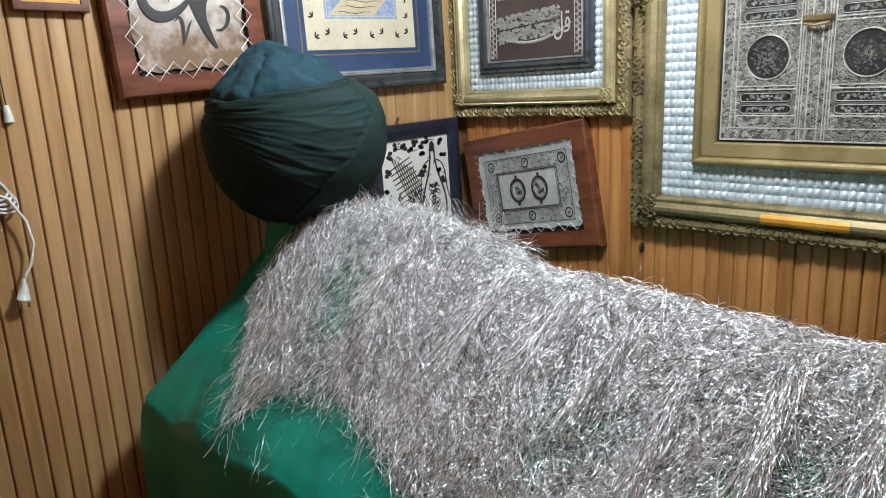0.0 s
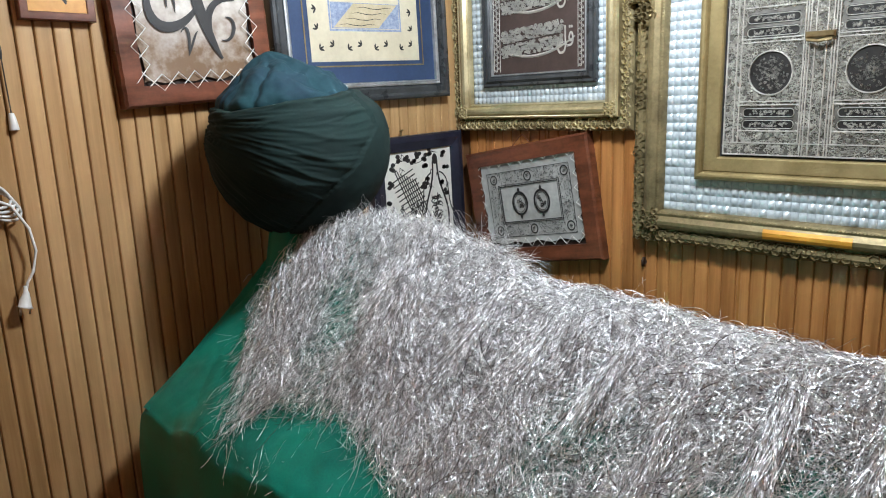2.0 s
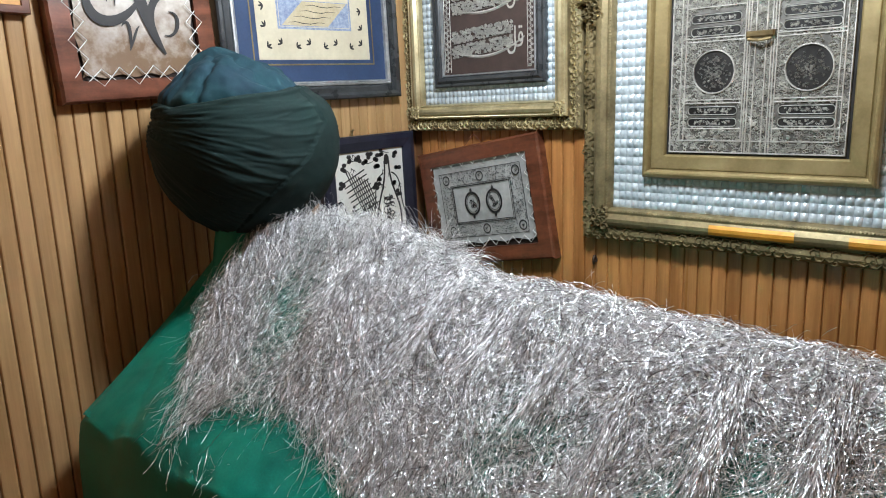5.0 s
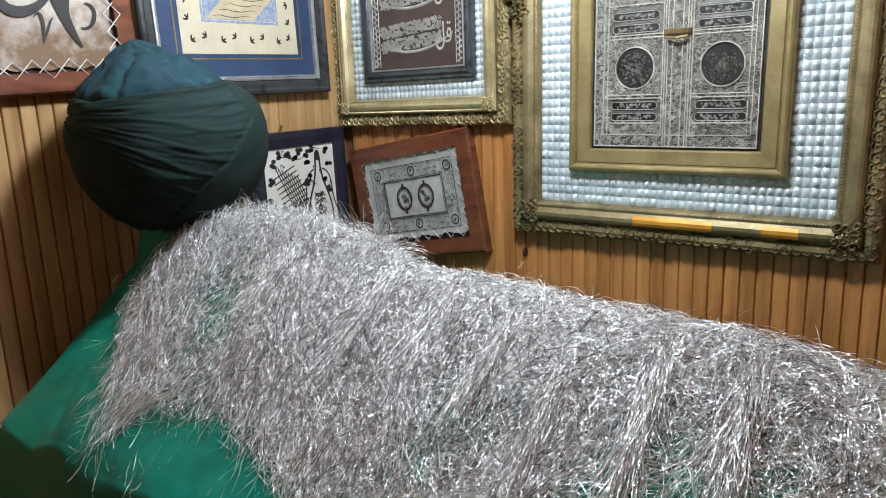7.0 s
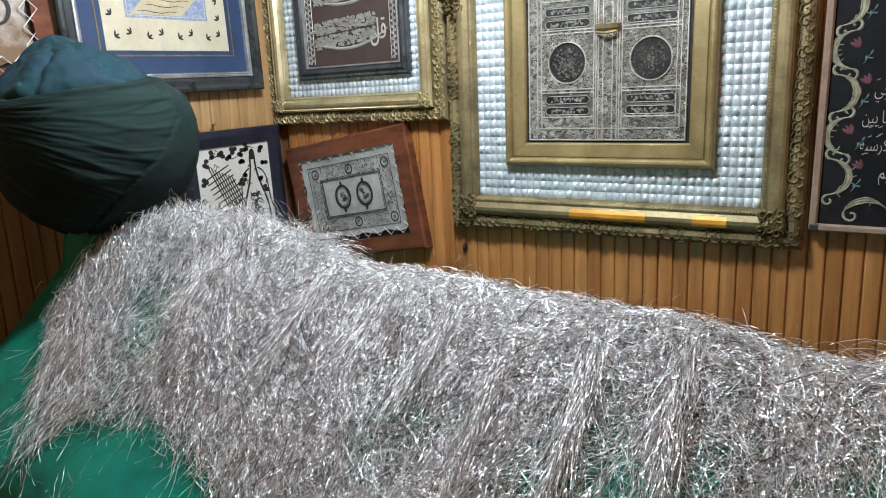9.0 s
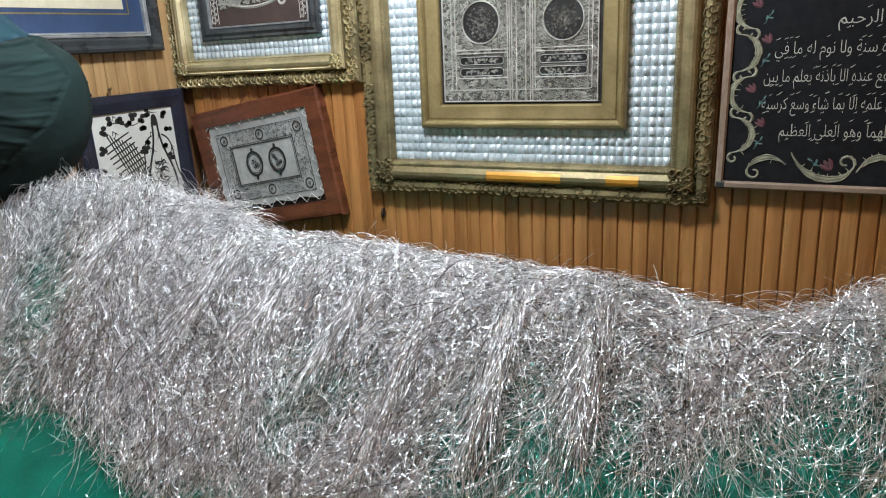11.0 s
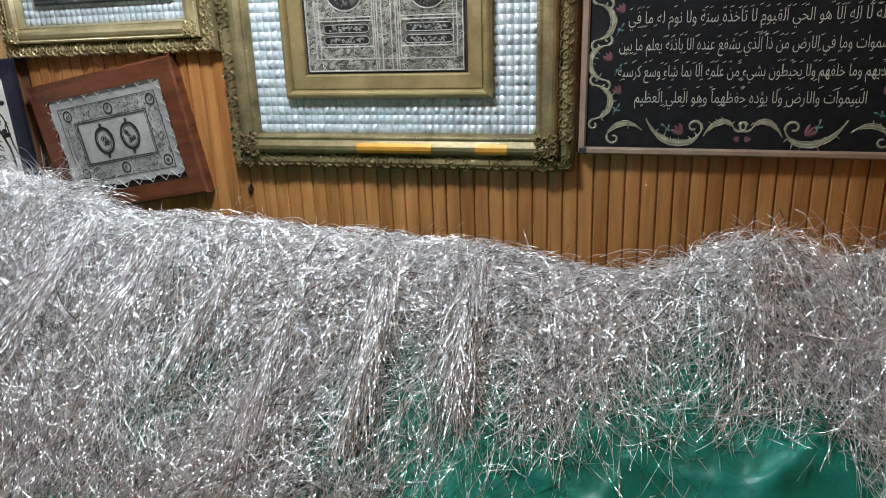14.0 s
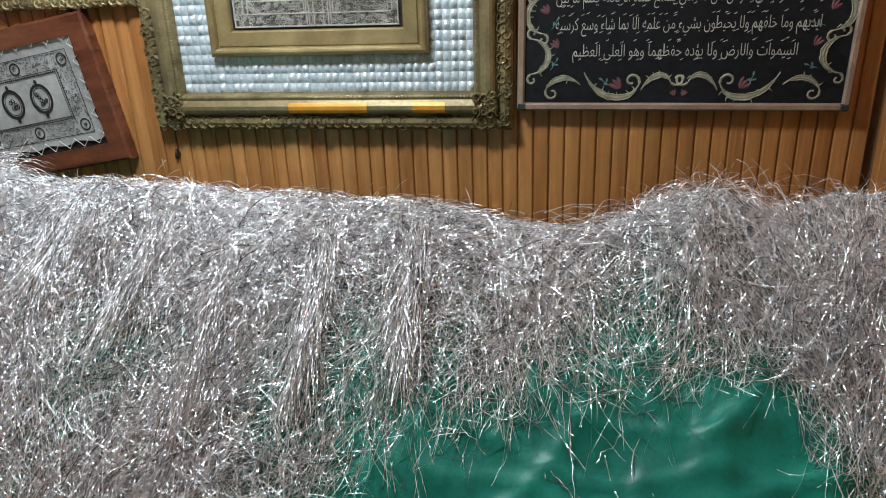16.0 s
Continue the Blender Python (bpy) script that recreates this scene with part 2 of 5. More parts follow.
class Soup:
    """Collects vertices and faces of one mesh."""

    def __init__(self):
        self.v, self.f = [], []

    def add(self, verts, faces):
        n = len(self.v)
        self.v += [tuple(p) for p in verts]
        self.f += [tuple(i + n for i in f) for f in faces]

    def box(self, x0, x1, y0, y1, z0, z1):
        self.add([(x, y, z) for x in (x0, x1) for y in (y0, y1) for z in (z0, z1)],
                 [(0, 1, 3, 2), (4, 6, 7, 5), (0, 4, 5, 1), (2, 3, 7, 6), (0, 2, 6, 4), (1, 5, 7, 3)])

    def slab(self, x0, x1, y0, y1, z0, z1, b=0.0015):
        """A flat board facing +z with a chamfered rim."""
        o = [(x0, y0), (x1, y0), (x1, y1), (x0, y1)]
        i = [(x0 + b, y0 + b), (x1 - b, y0 + b), (x1 - b, y1 - b), (x0 + b, y1 - b)]
        self.add([(*p, z0) for p in o] + [(*p, z1 - b) for p in o] + [(*p, z1) for p in i],
                 [(0, 1, 5, 4), (1, 2, 6, 5), (2, 3, 7, 6), (3, 0, 4, 7), (4, 5, 9, 8), (5, 6, 10, 9), (6, 7, 11, 10), (7, 4, 8, 11), (8, 9, 10, 11), (3, 2, 1, 0)])

    def ring(self, w, h, profile, cy=0.0):
        """A mitred moulding round a w x h rectangle whose bottom edge lies at y = cy; profile: (inset, height) pairs, outside to inside."""
        n = len(profile)
        profile = [(d, -.0128 if z == 0 else z) for d, z in profile]
        vs = []
        for sx, sy in ((-1, 0), (1, 0), (1, 1), (-1, 1)):
            for d, z in profile:
                vs.append((sx * (w / 2 - d), cy + (d if sy == 0 else h - d), z))
        fs = []
        for c in range(4):
            a, b = c * n, ((c + 1) % 4) * n
            for k in range(n - 1):
                fs.append((a + k, b + k, b + k + 1, a + k + 1))
        self.add(vs, fs)

    def disc(self, x, y, rx, ry, z, n=24, dome=0.0):
        vs = [(x + rx * math.cos(2 * math.pi * k / n), y + ry * math.sin(2 * math.pi * k / n), z) for k in range(n)]
        self.add(vs + [(x, y, z + dome)], [(k, (k + 1) % n, n) for k in range(n)])

    def hoop(self, x, y, rx, ry, w, z0, z1, n=28):
        vs = []
        for k in range(n):
            c, s = math.cos(2 * math.pi * k / n), math.sin(2 * math.pi * k / n)
            vs += [(x + (rx) * c, y + (ry) * s, z0), (x + (rx - w * .3) * c, y + (ry - w * .3) * s, z1), (x + (rx - w * .7) * c, y + (ry - w * .7) * s, z1), (x + (rx - w) * c, y + (ry - w) * s, z0)]
        self.add(vs, [(4 * k + j, 4 * ((k + 1) % n) + j, 4 * ((k + 1) % n) + j + 1, 4 * k + j + 1) for k in range(n) for j in range(3)])

    def stroke(self, pts, width, z0, z1, taper=True):
        """A flat pen stroke along pts (x, y), raised in its middle."""
        n = len(pts)
        vs = []
        for k, (x, y) in enumerate(pts):
            x0, y0 = pts[max(0, k - 1)]
            x1, y1 = pts[min(n - 1, k + 1)]
            d = math.hypot(x1 - x0, y1 - y0) or 1
            nx, ny = -(y1 - y0) / d, (x1 - x0) / d
            w = width(k / (n - 1)) if callable(width) else width * (math.sin(math.pi * (0.12 + 0.76 * k / (n - 1))) if taper else 1)
            vs += [(x + nx * w / 2, y + ny * w / 2, z0), (x, y, z1), (x - nx * w / 2, y - ny * w / 2, z0)]
        self.add(vs, [(3 * k + j, 3 * k + j + 1, 3 * k + j + 4, 3 * k + j + 3) for k in range(n - 1) for j in range(2)])

    def tube(self, pts, r, n=6):
        pts = [Vector(p) for p in pts]
        m = len(pts)
        vs = []
        up = Vector((0.31, 0.17, 0.93))
        for k, p in enumerate(pts):
            d = (pts[min(m - 1, k + 1)] - pts[max(0, k - 1)]).normalized()
            a = d.cross(up).normalized()
            b = d.cross(a)
            rr = r(k / (m - 1)) if callable(r) else r
            vs += [tuple(p + rr * (a * math.cos(2 * math.pi * j / n) + b * math.sin(2 * math.pi * j / n))) for j in range(n)]
        fs = [(k * n + j, k * n + (j + 1) % n, (k + 1) * n + (j + 1) % n, (k + 1) * n + j) for k in range(m - 1) for j in range(n)]
        fs += [tuple(range(n - 1, -1, -1)), tuple(range((m - 1) * n, m * n))]
        self.add(vs, fs)

    def mesh(self, name, mat, smooth=False):
        return mesh_from(name, self.v, self.f, mat, smooth)


def scroll_points(turns=1.15, n=9):
    """A C-scroll of about unit size."""
    out = []
    for k in range(n):
        u = k / (n - 1)
        a = 2 * math.pi * turns * u
        r = 0.55 * (1 - 0.78 * u)
        out.append((r * math.cos(a), r * math.sin(a)))
    return out


def scrolls(soup, places, z, width=0.3, lift=0.35, n=9):
    """Relief scrolls: places are (x, y, size, turn, flip)."""
    base = scroll_points(n=n)
    for x, y, s, a, flip in places:
        c, si = math.cos(a), math.sin(a)
        pts = [(x + s * (c * px * flip - si * py), y + s * (si * px * flip + c * py)) for px, py in base]
        soup.stroke(pts, width * s, z, z + lift * s)


WALL_B = Matrix(((1, 0, 0, 0), (0, 0, -1, 0), (0, 1, 0, 0), (0, 0, 0, 1)))
WALL_C = Matrix(((0, 0, 1, 0), (1, 0, 0, 0), (0, 1, 0, 0), (0, 0, 0, 1)))


def on_b(x, z, lean=0.0):
    return Matrix.Translation((x, -0.020, z)) @ WALL_B @ pose(0, 0, 0, 0, 0, lean)


def on_c(y, z, lean=0.0):
    return Matrix.Translation((0.020, y, z)) @ WALL_C @ pose(0, 0, 0, 0, 0, lean)


rng = random.Random(7)
nrng = np.random.default_rng(11)

# ---------------------------------------------------------------- the room
PITCH, X0, Y0 = 0.038, 0.7203, -1.4016
# ROOM_Z: height of the unseen ceiling, chosen to weaken its bounced light
ROOM_X, ROOM_Y, ROOM_Z = 2.445, -3.3, 2.9


def plain_box(name, x0, x1, y0, y1, z0, z1, mat, label, category):
    s = Soup()
    s.box(x0, x1, y0, y1, z0, z1)
    return tagged(new(name, s.mesh(name, mat)), label, category, kind="structure")


floor = plain_box("floor", -0.12, ROOM_X + 0.12, ROOM_Y - 0.12, 0.12, -0.1, 0.0, CARPET, "dark red carpeted floor of the shrine room", "floor")
ceiling = plain_box("ceiling", -0.12, ROOM_X + 0.12, ROOM_Y - 0.12, 0.12, ROOM_Z, ROOM_Z + 0.1, PLASTER, "unseen off-white painted ceiling, set high to weaken bounced light", "ceiling")
wall_north = plain_box("wall_north", -0.12, ROOM_X + 0.12, 0.006, 0.12, 0.0, ROOM_Z, PINE_DARK, "wall clad in narrow varnished pine boards", "wall")
wall_west = plain_box("wall_west", -0.12, -0.006, ROOM_Y, 0.006, 0.0, ROOM_Z, PINE_DARK, "wall clad in narrow varnished pine boards", "wall")
wall_east = plain_box("wall_east", ROOM_X + 0.006, ROOM_X + 0.12, ROOM_Y, 0.006, 0.0, ROOM_Z, PINE_DARK, "wall clad in narrow varnished pine boards", "wall")
wall_south = plain_box("wall_south", -0.12, ROOM_X + 0.12, ROOM_Y - 0.12, ROOM_Y, 0.0, ROOM_Z, PINE, "plain pine wall at the back of the room", "wall")

# unseen pendant lamp over the cenotaph; shade added to keep light off the ceiling
lamp = thing("unseen_pendant_lamp", Matrix.Translation((LAMP[0], LAMP[1], LAMP[2])), "small unseen pendant lamp with an added white ring shade, switched on", "lamp")


def turned(prof, n=28):
    """A shape turned round z from (radius, height) pairs."""
    q = Soup()
    ring = lambda r, z: [(r * math.cos(2 * math.pi * j / n), r * math.sin(2 * math.pi * j / n), z) for j in range(n)]
    for a, b in zip(prof, prof[1:]):
        q.add(ring(*a) + ring(*b), [(j, (j + 1) % n, n + (j + 1) % n, n + j) for j in range(n)])
    return q


part("rod", turned([(.001, ROOM_Z - LAMP[2]), (.03, ROOM_Z - LAMP[2]), (.03, ROOM_Z - LAMP[2] - .02), (.006, ROOM_Z - LAMP[2] - .025), (.006, .03), (.04, .02), (.04, .006), (.001, .004)]).mesh("rod", WHITE_PLASTIC, True), lamp)
part("shade", turned([(.040, .020), (.105, .010), (.148, -.012), (.152, -.022), (.146, -.022), (.138, -.014), (.100, .002), (.040, .006)]).mesh("shade", OPAL, True), lamp, "white glowing ring shade, added to block upward light")

# ---------------------------------------------------------------- framed pictures


def rope_line(soup, x0, y0, x1, y1, z, r, step):
    """A beaded edge of small tilted lobes."""
    n = max(1, int(math.hypot(x1 - x0, y1 - y0) / step))
    dx, dy = (x1 - x0) / n, (y1 - y0) / n
    for k in range(n):
        cx, cy = x0 + dx * (k + .5), y0 + dy * (k + .5)
        soup.disc(cx, cy, r, r, z, 6, r * 0.9)


def band_scrolls(w, h, inset, size, step, z, lift=0.35, jitter=0.32):
    """Relief scrolls in a running row round a rectangle, alternating."""
    s = Soup()
    places = []
    sides = [((-w / 2 + inset, inset), (w / 2 - inset, inset), 0), ((w / 2 - inset, inset), (w / 2 - inset, h - inset), 90),
             ((w / 2 - inset, h - inset), (-w / 2 + inset, h - inset), 180), ((-w / 2 + inset, h - inset), (-w / 2 + inset, inset), 270)]
    for (ax, ay), (bx, by), turn in sides:
        L = math.hypot(bx - ax, by - ay)
        n = int(L / (step * .68))
        for k in range(n + 1):
            u = k / n
            px, py = ax + (bx - ax) * u, ay + (by - ay) * u
            f = 1 if k % 2 else -1
            off = size * 0.16 * f
            r = radians(turn)
            places.append((px - math.sin(r) * off, py + math.cos(r) * off, size * rng.uniform(1 - jitter, 1 + jitter), r + rng.uniform(-.5, .5) + (0 if f > 0 else math.pi), f))
            places.append((px + math.cos(r) * step * .5 + math.sin(r) * off * 1.3, py + math.sin(r) * step * .5 - math.cos(r) * off * 1.3, size * 0.55, r + rng.uniform(-1, 1), -f))
            across = size * rng.uniform(-.75, .75)
            places.append((px - math.sin(r) * across, py + math.cos(r) * across, size * rng.uniform(.4, .75), rng.uniform(0, 6.28), f))
    scrolls(s, places, z, 0.42, lift, 8)
    return s


def corner_leaves(w, h, inset, size, z, mat, t):
    for sx in (-1, 1):
        for sy in (0, 1):
            s = Soup()
            cx, cy = sx * (w / 2 - inset), inset if sy == 0 else h - inset
            dirs = 1 if sy == 0 else -1
            for k in range(9):
                a = 2 * math.pi * k / 9 + 0.3
                rr = size * (0.75 if k % 2 else 0.45)
                places = [(cx + rr * math.cos(a), cy + rr * math.sin(a), size * 0.62, a + 1.1, 1 if k % 2 else -1)]
                scrolls(s, places, z, 0.4, 0.32)
            s.disc(cx, cy, size * .3, size * .3, z, 12, size * .22)
            tagged(part("corner_ornament", s.mesh("corner_ornament", mat), t), kind="stuff")


def mosaic(w, h, hole, cell_x, cell_y, z, lift):
    """Rows of small pressed pyramids; hole: (half width, y0, y1) left free."""
    s = Soup()
    nx, ny = int(round(w / cell_x)), int(round(h / cell_y))
    cx, cy = w / nx, h / ny
    for j in range(ny):
        for i in range(nx):
            x0, y0 = -w / 2 + i * cx, j * cy
            if abs(x0 + cx / 2) < hole[0] - cx and hole[1] + cy < y0 + cy / 2 < hole[2] - cy:
                continue
            g, q = 0.02, lift * rng.uniform(.6, 1.3)
            tx, ty = rng.uniform(-.25, .25), rng.uniform(-.25, .25)
            m = 4
            vs = []
            for b in range(m + 1):
                for a in range(m + 1):
                    u, v = g + (1 - 2 * g) * a / m, g + (1 - 2 * g) * b / m
                    vs.append((x0 + u * cx, y0 + v * cy, z + q * (1 - abs(2 * a / m - 1) ** 2.2) * (1 - abs(2 * b / m - 1) ** 1.7) * (1 + tx * (u - .5) * 2 + ty * (v - .5) * 2)))
            s.add(vs, [(b * 5 + a, b * 5 + a + 1, b * 5 + a + 6, b * 5 + a + 5) for b in range(m) for a in range(m)])
    return s


def backing(w, h, cy, z, mat, inset=0.004):
    s = Soup()
    s.slab(-w / 2 + inset, w / 2 - inset, cy + inset, cy + h - inset, 0.0, z)
    return s.mesh("backing", mat)


# --- large gilt frame with an embossed silver door
def gilt_door_frame():
    w, h = 0.928, 1.20
    t = thing("picture_frame", on_b(1.158, 1.181, -0.5), "large aged gilt frame round an embossed silver door relief", "picture frame", "framed pictures on the walls")
    s = Soup()
    s.ring(w, h, [(0, 0), (0, .012), (.006, .020), (.018, .026), (.030, .024), (.034, .018), (.040, .020), (.0405, .028), (.046, .034), (.053, .037), (.062, .037), (.070, .033), (.076, .030), (.082, .032), (.087, .030), (.092, .020), (.094, .010)])
    part("moulding", s.mesh("moulding", GOLD_OLD), t)
    s = band_scrolls(w, h, 0.0205, 0.0225, 0.0165, 0.020, 0.30)
    part("scroll_ornament", s.mesh("scroll_ornament", GOLD_OLD), t, "dark gilt plaster scrolls")
    corner_leaves(w, h, 0.064, 0.038, 0.033, GOLD_OLD, t)
    s = Soup()
    for sy in (0.084,):
        rope_line(s, -w / 2 + .084, .084, w / 2 - .084, .084, .031, .0028, .0075)
        rope_line(s, -w / 2 + .084, .084, -w / 2 + .084, h - .084, .031, .0028, .0075)
        rope_line(s, w / 2 - .084, .084, w / 2 - .084, h - .084, .031, .0028, .0075)
    tagged(part("bead_trim", s.mesh("bead_trim", GOLD_OLD), t), kind="stuff")
    for a, b in ((1.067, 1.268), (1.382, 1.461)):
        s = Soup()
        ys = [(.0455, .0352), (.053, .0388), (.062, .0388), (.0705, .0345)]
        n = 12
        vs = [(a - 1.158 + (b - a) * k / n, y, z) for k in range(n + 1) for y, z in ys]
        s.add(vs, [(4 * k + j, 4 * k + j + 4, 4 * k + j + 5, 4 * k + j + 1) for k in range(n) for j in range(3)])
        part("repair_patch", s.mesh("repair_patch", GOLD_PATCH), t, "bright orange-gold painted repair")
    # pressed silver mat
    mw, mh, m0 = w - .184, h - .184, .092
    t_back = backing(w - .16, h - .16, .08, .010, MAT_GREY)
    part("backing", t_back, t)
    s = mosaic(mw, mh, (.268, .10, mh - .10), .0185, .0235, .0105, .0066)
    me = s.mesh("mat", MOSAIC, True)
    me.transform(Matrix.Translation((0, m0, 0)))
    tagged(part("mat", me, t, "silver-white pressed mosaic mat"), kind="stuff")
    # inner frame
    iw, ih, ix, iy = .547, .83, -.006, .182
    s = Soup()
    s.ring(iw, ih, [(0, .010), (0, .024), (.002, .031), (.006, .036), (.011, .038), (.016, .037), (.020, .033), (.0225, .027), (.0235, .025), (.026, .028), (.045, .0265), (.057, .026), (.060, .023), (.062, .018), (.062, .012)], iy)
    me = s.mesh("inner_frame", GOLD_FLAT)
    me.transform(Matrix.Translation((ix, 0, 0)))
    part("inner_frame", me, t, "plain gold-brown inner frame")
    pw, ph, p0 = .425, .705, iy + .060
    s = Soup()
    s.slab(ix - pw / 2, ix + pw / 2, p0, p0 + ph, .010, .018)
    part("relief_ground", s.mesh("relief_ground", BLACKENED), t)
    s = Soup()
    s.slab(ix - pw / 2 + .008, ix + pw / 2 - .008, p0 + .007, p0 + ph - .007, .018, .0195)
    relief = part("relief", s.mesh("relief", SILVER_BASE), t, "embossed silver door relief")
    # raised lines of the door leaves
    zl, zt = .0195, .0235
    s = Soup()
    s.ring(pw - .016, ph - .014, [(.0, zl), (.001, zt), (.003, zt), (.004, zl)], p0 + .007)
    s.ring(pw - .064, ph - .080, [(.0, zl), (.001, zt), (.0025, zt), (.0035, zl)], p0 + .036)
    me_lines = s
    mid = .010
    for dx in (-.030, -.024, -.012, .012, .024, .030):
        s.slab(mid + dx - .0014, mid + dx + .0014, p0 + .01, p0 + ph - .01, zl, zt, .001)
    for leaf in (-1, 1):
        cx = mid + leaf * .107
        for y in (.066, .128, .136, .275, .283, .355, .40, .52):
            s.slab(cx - .072, cx + .072, p0 + y, p0 + y + .0028, zl, zt, .001)
        for sx in (-.072, .070):
            s.slab(cx + sx, cx + sx + .0028, p0 + .04, p0 + .62, zl, zt, .001)
    me = s.mesh("raised_line", SILVER)
    me.transform(Matrix.Translation((ix, 0, 0)))
    part("raised_line", me, relief)
    # filigree scrolls
    places = []
    for k in range(5400):
        x, y = rng.uniform(-pw / 2 + .012, pw / 2 - .012), rng.uniform(.012, .62)
        for leaf in (-1, 1):
            cx = mid + leaf * .107
            if math.hypot(x - cx, y - .204) < .053 or (abs(x - cx) < .066 and (.070 < y < .128 or .285 < y < .352)):
                break
        else:
            places.append((x + ix, p0 + y, rng.uniform(.0075, .0125), rng.uniform(0, 6.28), rng.choice((-1, 1))))
    s = Soup()
    scrolls(s, places, .0196, .27, .30, 7)
    tagged(part("filigree", s.mesh("filigree", SILVER), relief), kind="stuff")
    for leaf in (-1, 1):
        cx = ix + mid + leaf * .107
        s = Soup()
        s.disc(cx, p0 + .204, .050, .051, .0205, 32)
        med = part("medallion", s.mesh("medallion", BLACKENED), relief, "blackened round medallion")
        s = Soup()
        s.hoop(cx, p0 + .204, .0525, .0535, .0045, .0195, .0245)
        scrolls(s, [(cx + r * math.cos(a), p0 + .204 + r * math.sin(a), .0065, rng.uniform(0, 6), 1) for r, a in ((rng.uniform(.004, .042), rng.uniform(0, 6.28)) for _ in range(150))], .0207, .13, .2, 6)
        part("medallion_rim", s.mesh("medallion_rim", SILVER), med)
        for k, y in enumerate((.083, .111, .300, .330)):
            s = Soup()
            s.slab(cx - .058, cx + .058, p0 + y - .012, p0 + y + .012, .0195, .0208)
            bar = part("cartouche", s.mesh("cartouche", BLACKENED), relief, "blackened cartouche")
            s = Soup()
            pts = [(cx + .052 * sx + .008 * math.cos(a), p0 + y + .0095 * math.sin(a)) for sx, a0 in ((1, -math.pi / 2), (-1, math.pi / 2)) for a in [a0 + math.pi * q / 6 for q in range(7)]]
            s.stroke(pts + [pts[0]], .0022, .0208, .0225, False)
            scrolls(s, [(cx + rng.uniform(-.045, .045), p0 + y + rng.uniform(-.005, .005), .0062, rng.uniform(0, 6), 1) for _ in range(44)], .0208, .25, .2, 6)
            part("cartouche_rim", s.mesh("cartouche_rim", SILVER), bar)
    s = Soup()
    s.slab(ix + mid - .032, ix + mid + .032, p0 + .277, p0 + .292, .022, .034, .004)
    s.tube([(ix + mid - .026, p0 + .274, .034), (ix + mid, p0 + .270, .040), (ix + mid + .026, p0 + .274, .034)], .004)
    part("door_clasp", s.mesh("door_clasp", BRASS, False), relief, "small brass clasp")
    # half cartouche at the left side of the frame
    s = Soup()
    cy = .655
    scrolls(s, [(-w / 2 + .030 + .030 * math.cos(a) * rr, cy + .060 * math.sin(a) * rr, .024, a, 1) for rr in (.4, .8, 1.1) for a in [2 * math.pi * k / 8 for k in range(8)]], .030, .38, .5)
    part("side_cartouche", s.mesh("side_cartouche", GOLD_OLD), t)
    return t


def arabic(words):
    """Joins Arabic letters into their written forms and sets them from right to left."""
    forms = {}
    two = "\u0627\u062f\u0630\u0631\u0632\u0648\u0629\u0649\u0623\u0625\u0622\u0624"
    table = {"\u0622": 0xFE81, "\u0623": 0xFE83, "\u0624": 0xFE85, "\u0625": 0xFE87, "\u0626": 0xFE89, "\u0627": 0xFE8D, "\u0628": 0xFE8F, "\u0629": 0xFE93, "\u062a": 0xFE95, "\u062b": 0xFE99,
             "\u062c": 0xFE9D, "\u062d": 0xFEA1, "\u062e": 0xFEA5, "\u062f": 0xFEA9, "\u0630": 0xFEAB, "\u0631": 0xFEAD, "\u0632": 0xFEAF, "\u0633": 0xFEB1, "\u0634": 0xFEB5, "\u0635": 0xFEB9,
             "\u0636": 0xFEBD, "\u0637": 0xFEC1, "\u0638": 0xFEC5, "\u0639": 0xFEC9, "\u063a": 0xFECD, "\u0641": 0xFED1, "\u0642": 0xFED5, "\u0643": 0xFED9, "\u0644": 0xFEDD, "\u0645": 0xFEE1,
             "\u0646": 0xFEE5, "\u0647": 0xFEE9, "\u0648": 0xFEED, "\u0649": 0xFEEF, "\u064a": 0xFEF1}
    out = ""
    for k, c in enumerate(words):
        if c not in table:
            out += c
            continue
        before = k > 0 and words[k - 1] in table and words[k - 1] not in two
        after = k + 1 < len(words) and words[k + 1] in table and c not in two
        out += chr(table[c] + (3 if before and after else 2 if after else 1 if before else 0))
    return out[::-1]


def lettering(name, body, size, width, x, y, z, mat, parent, label="", depth=0.0006, bold=0.0):
    """Text as a mesh, centred at x with its base line at y, squeezed to a given width."""
    cu = bpy.data.curves.new(name, "FONT")
    cu.body, cu.size, cu.extrude, cu.align_x, cu.offset = body, size, depth, "CENTER", bold
    cu.resolution_u = 3
    tmp = bpy.data.objects.new(name, cu)
    scene.collection.objects.link(tmp)
    me = bpy.data.meshes.new_from_object(tmp.evaluated_get(bpy.context.evaluated_depsgraph_get()))
    bpy.data.objects.remove(tmp)
    me.name = name
    xs = [v.co.x for v in me.vertices] or [0, 1]
    k = width / (max(xs) - min(xs)) if width else 1
    me.transform(Matrix.Translation((x, y, z)) @ Matrix.Diagonal((k, 1, 1, 1)) @ Matrix.Translation((-(max(xs) + min(xs)) / 2 if width else 0, 0, 0)))
    me.materials.clear()
    me.materials.append(mat)
    return part(name, me, parent, label)


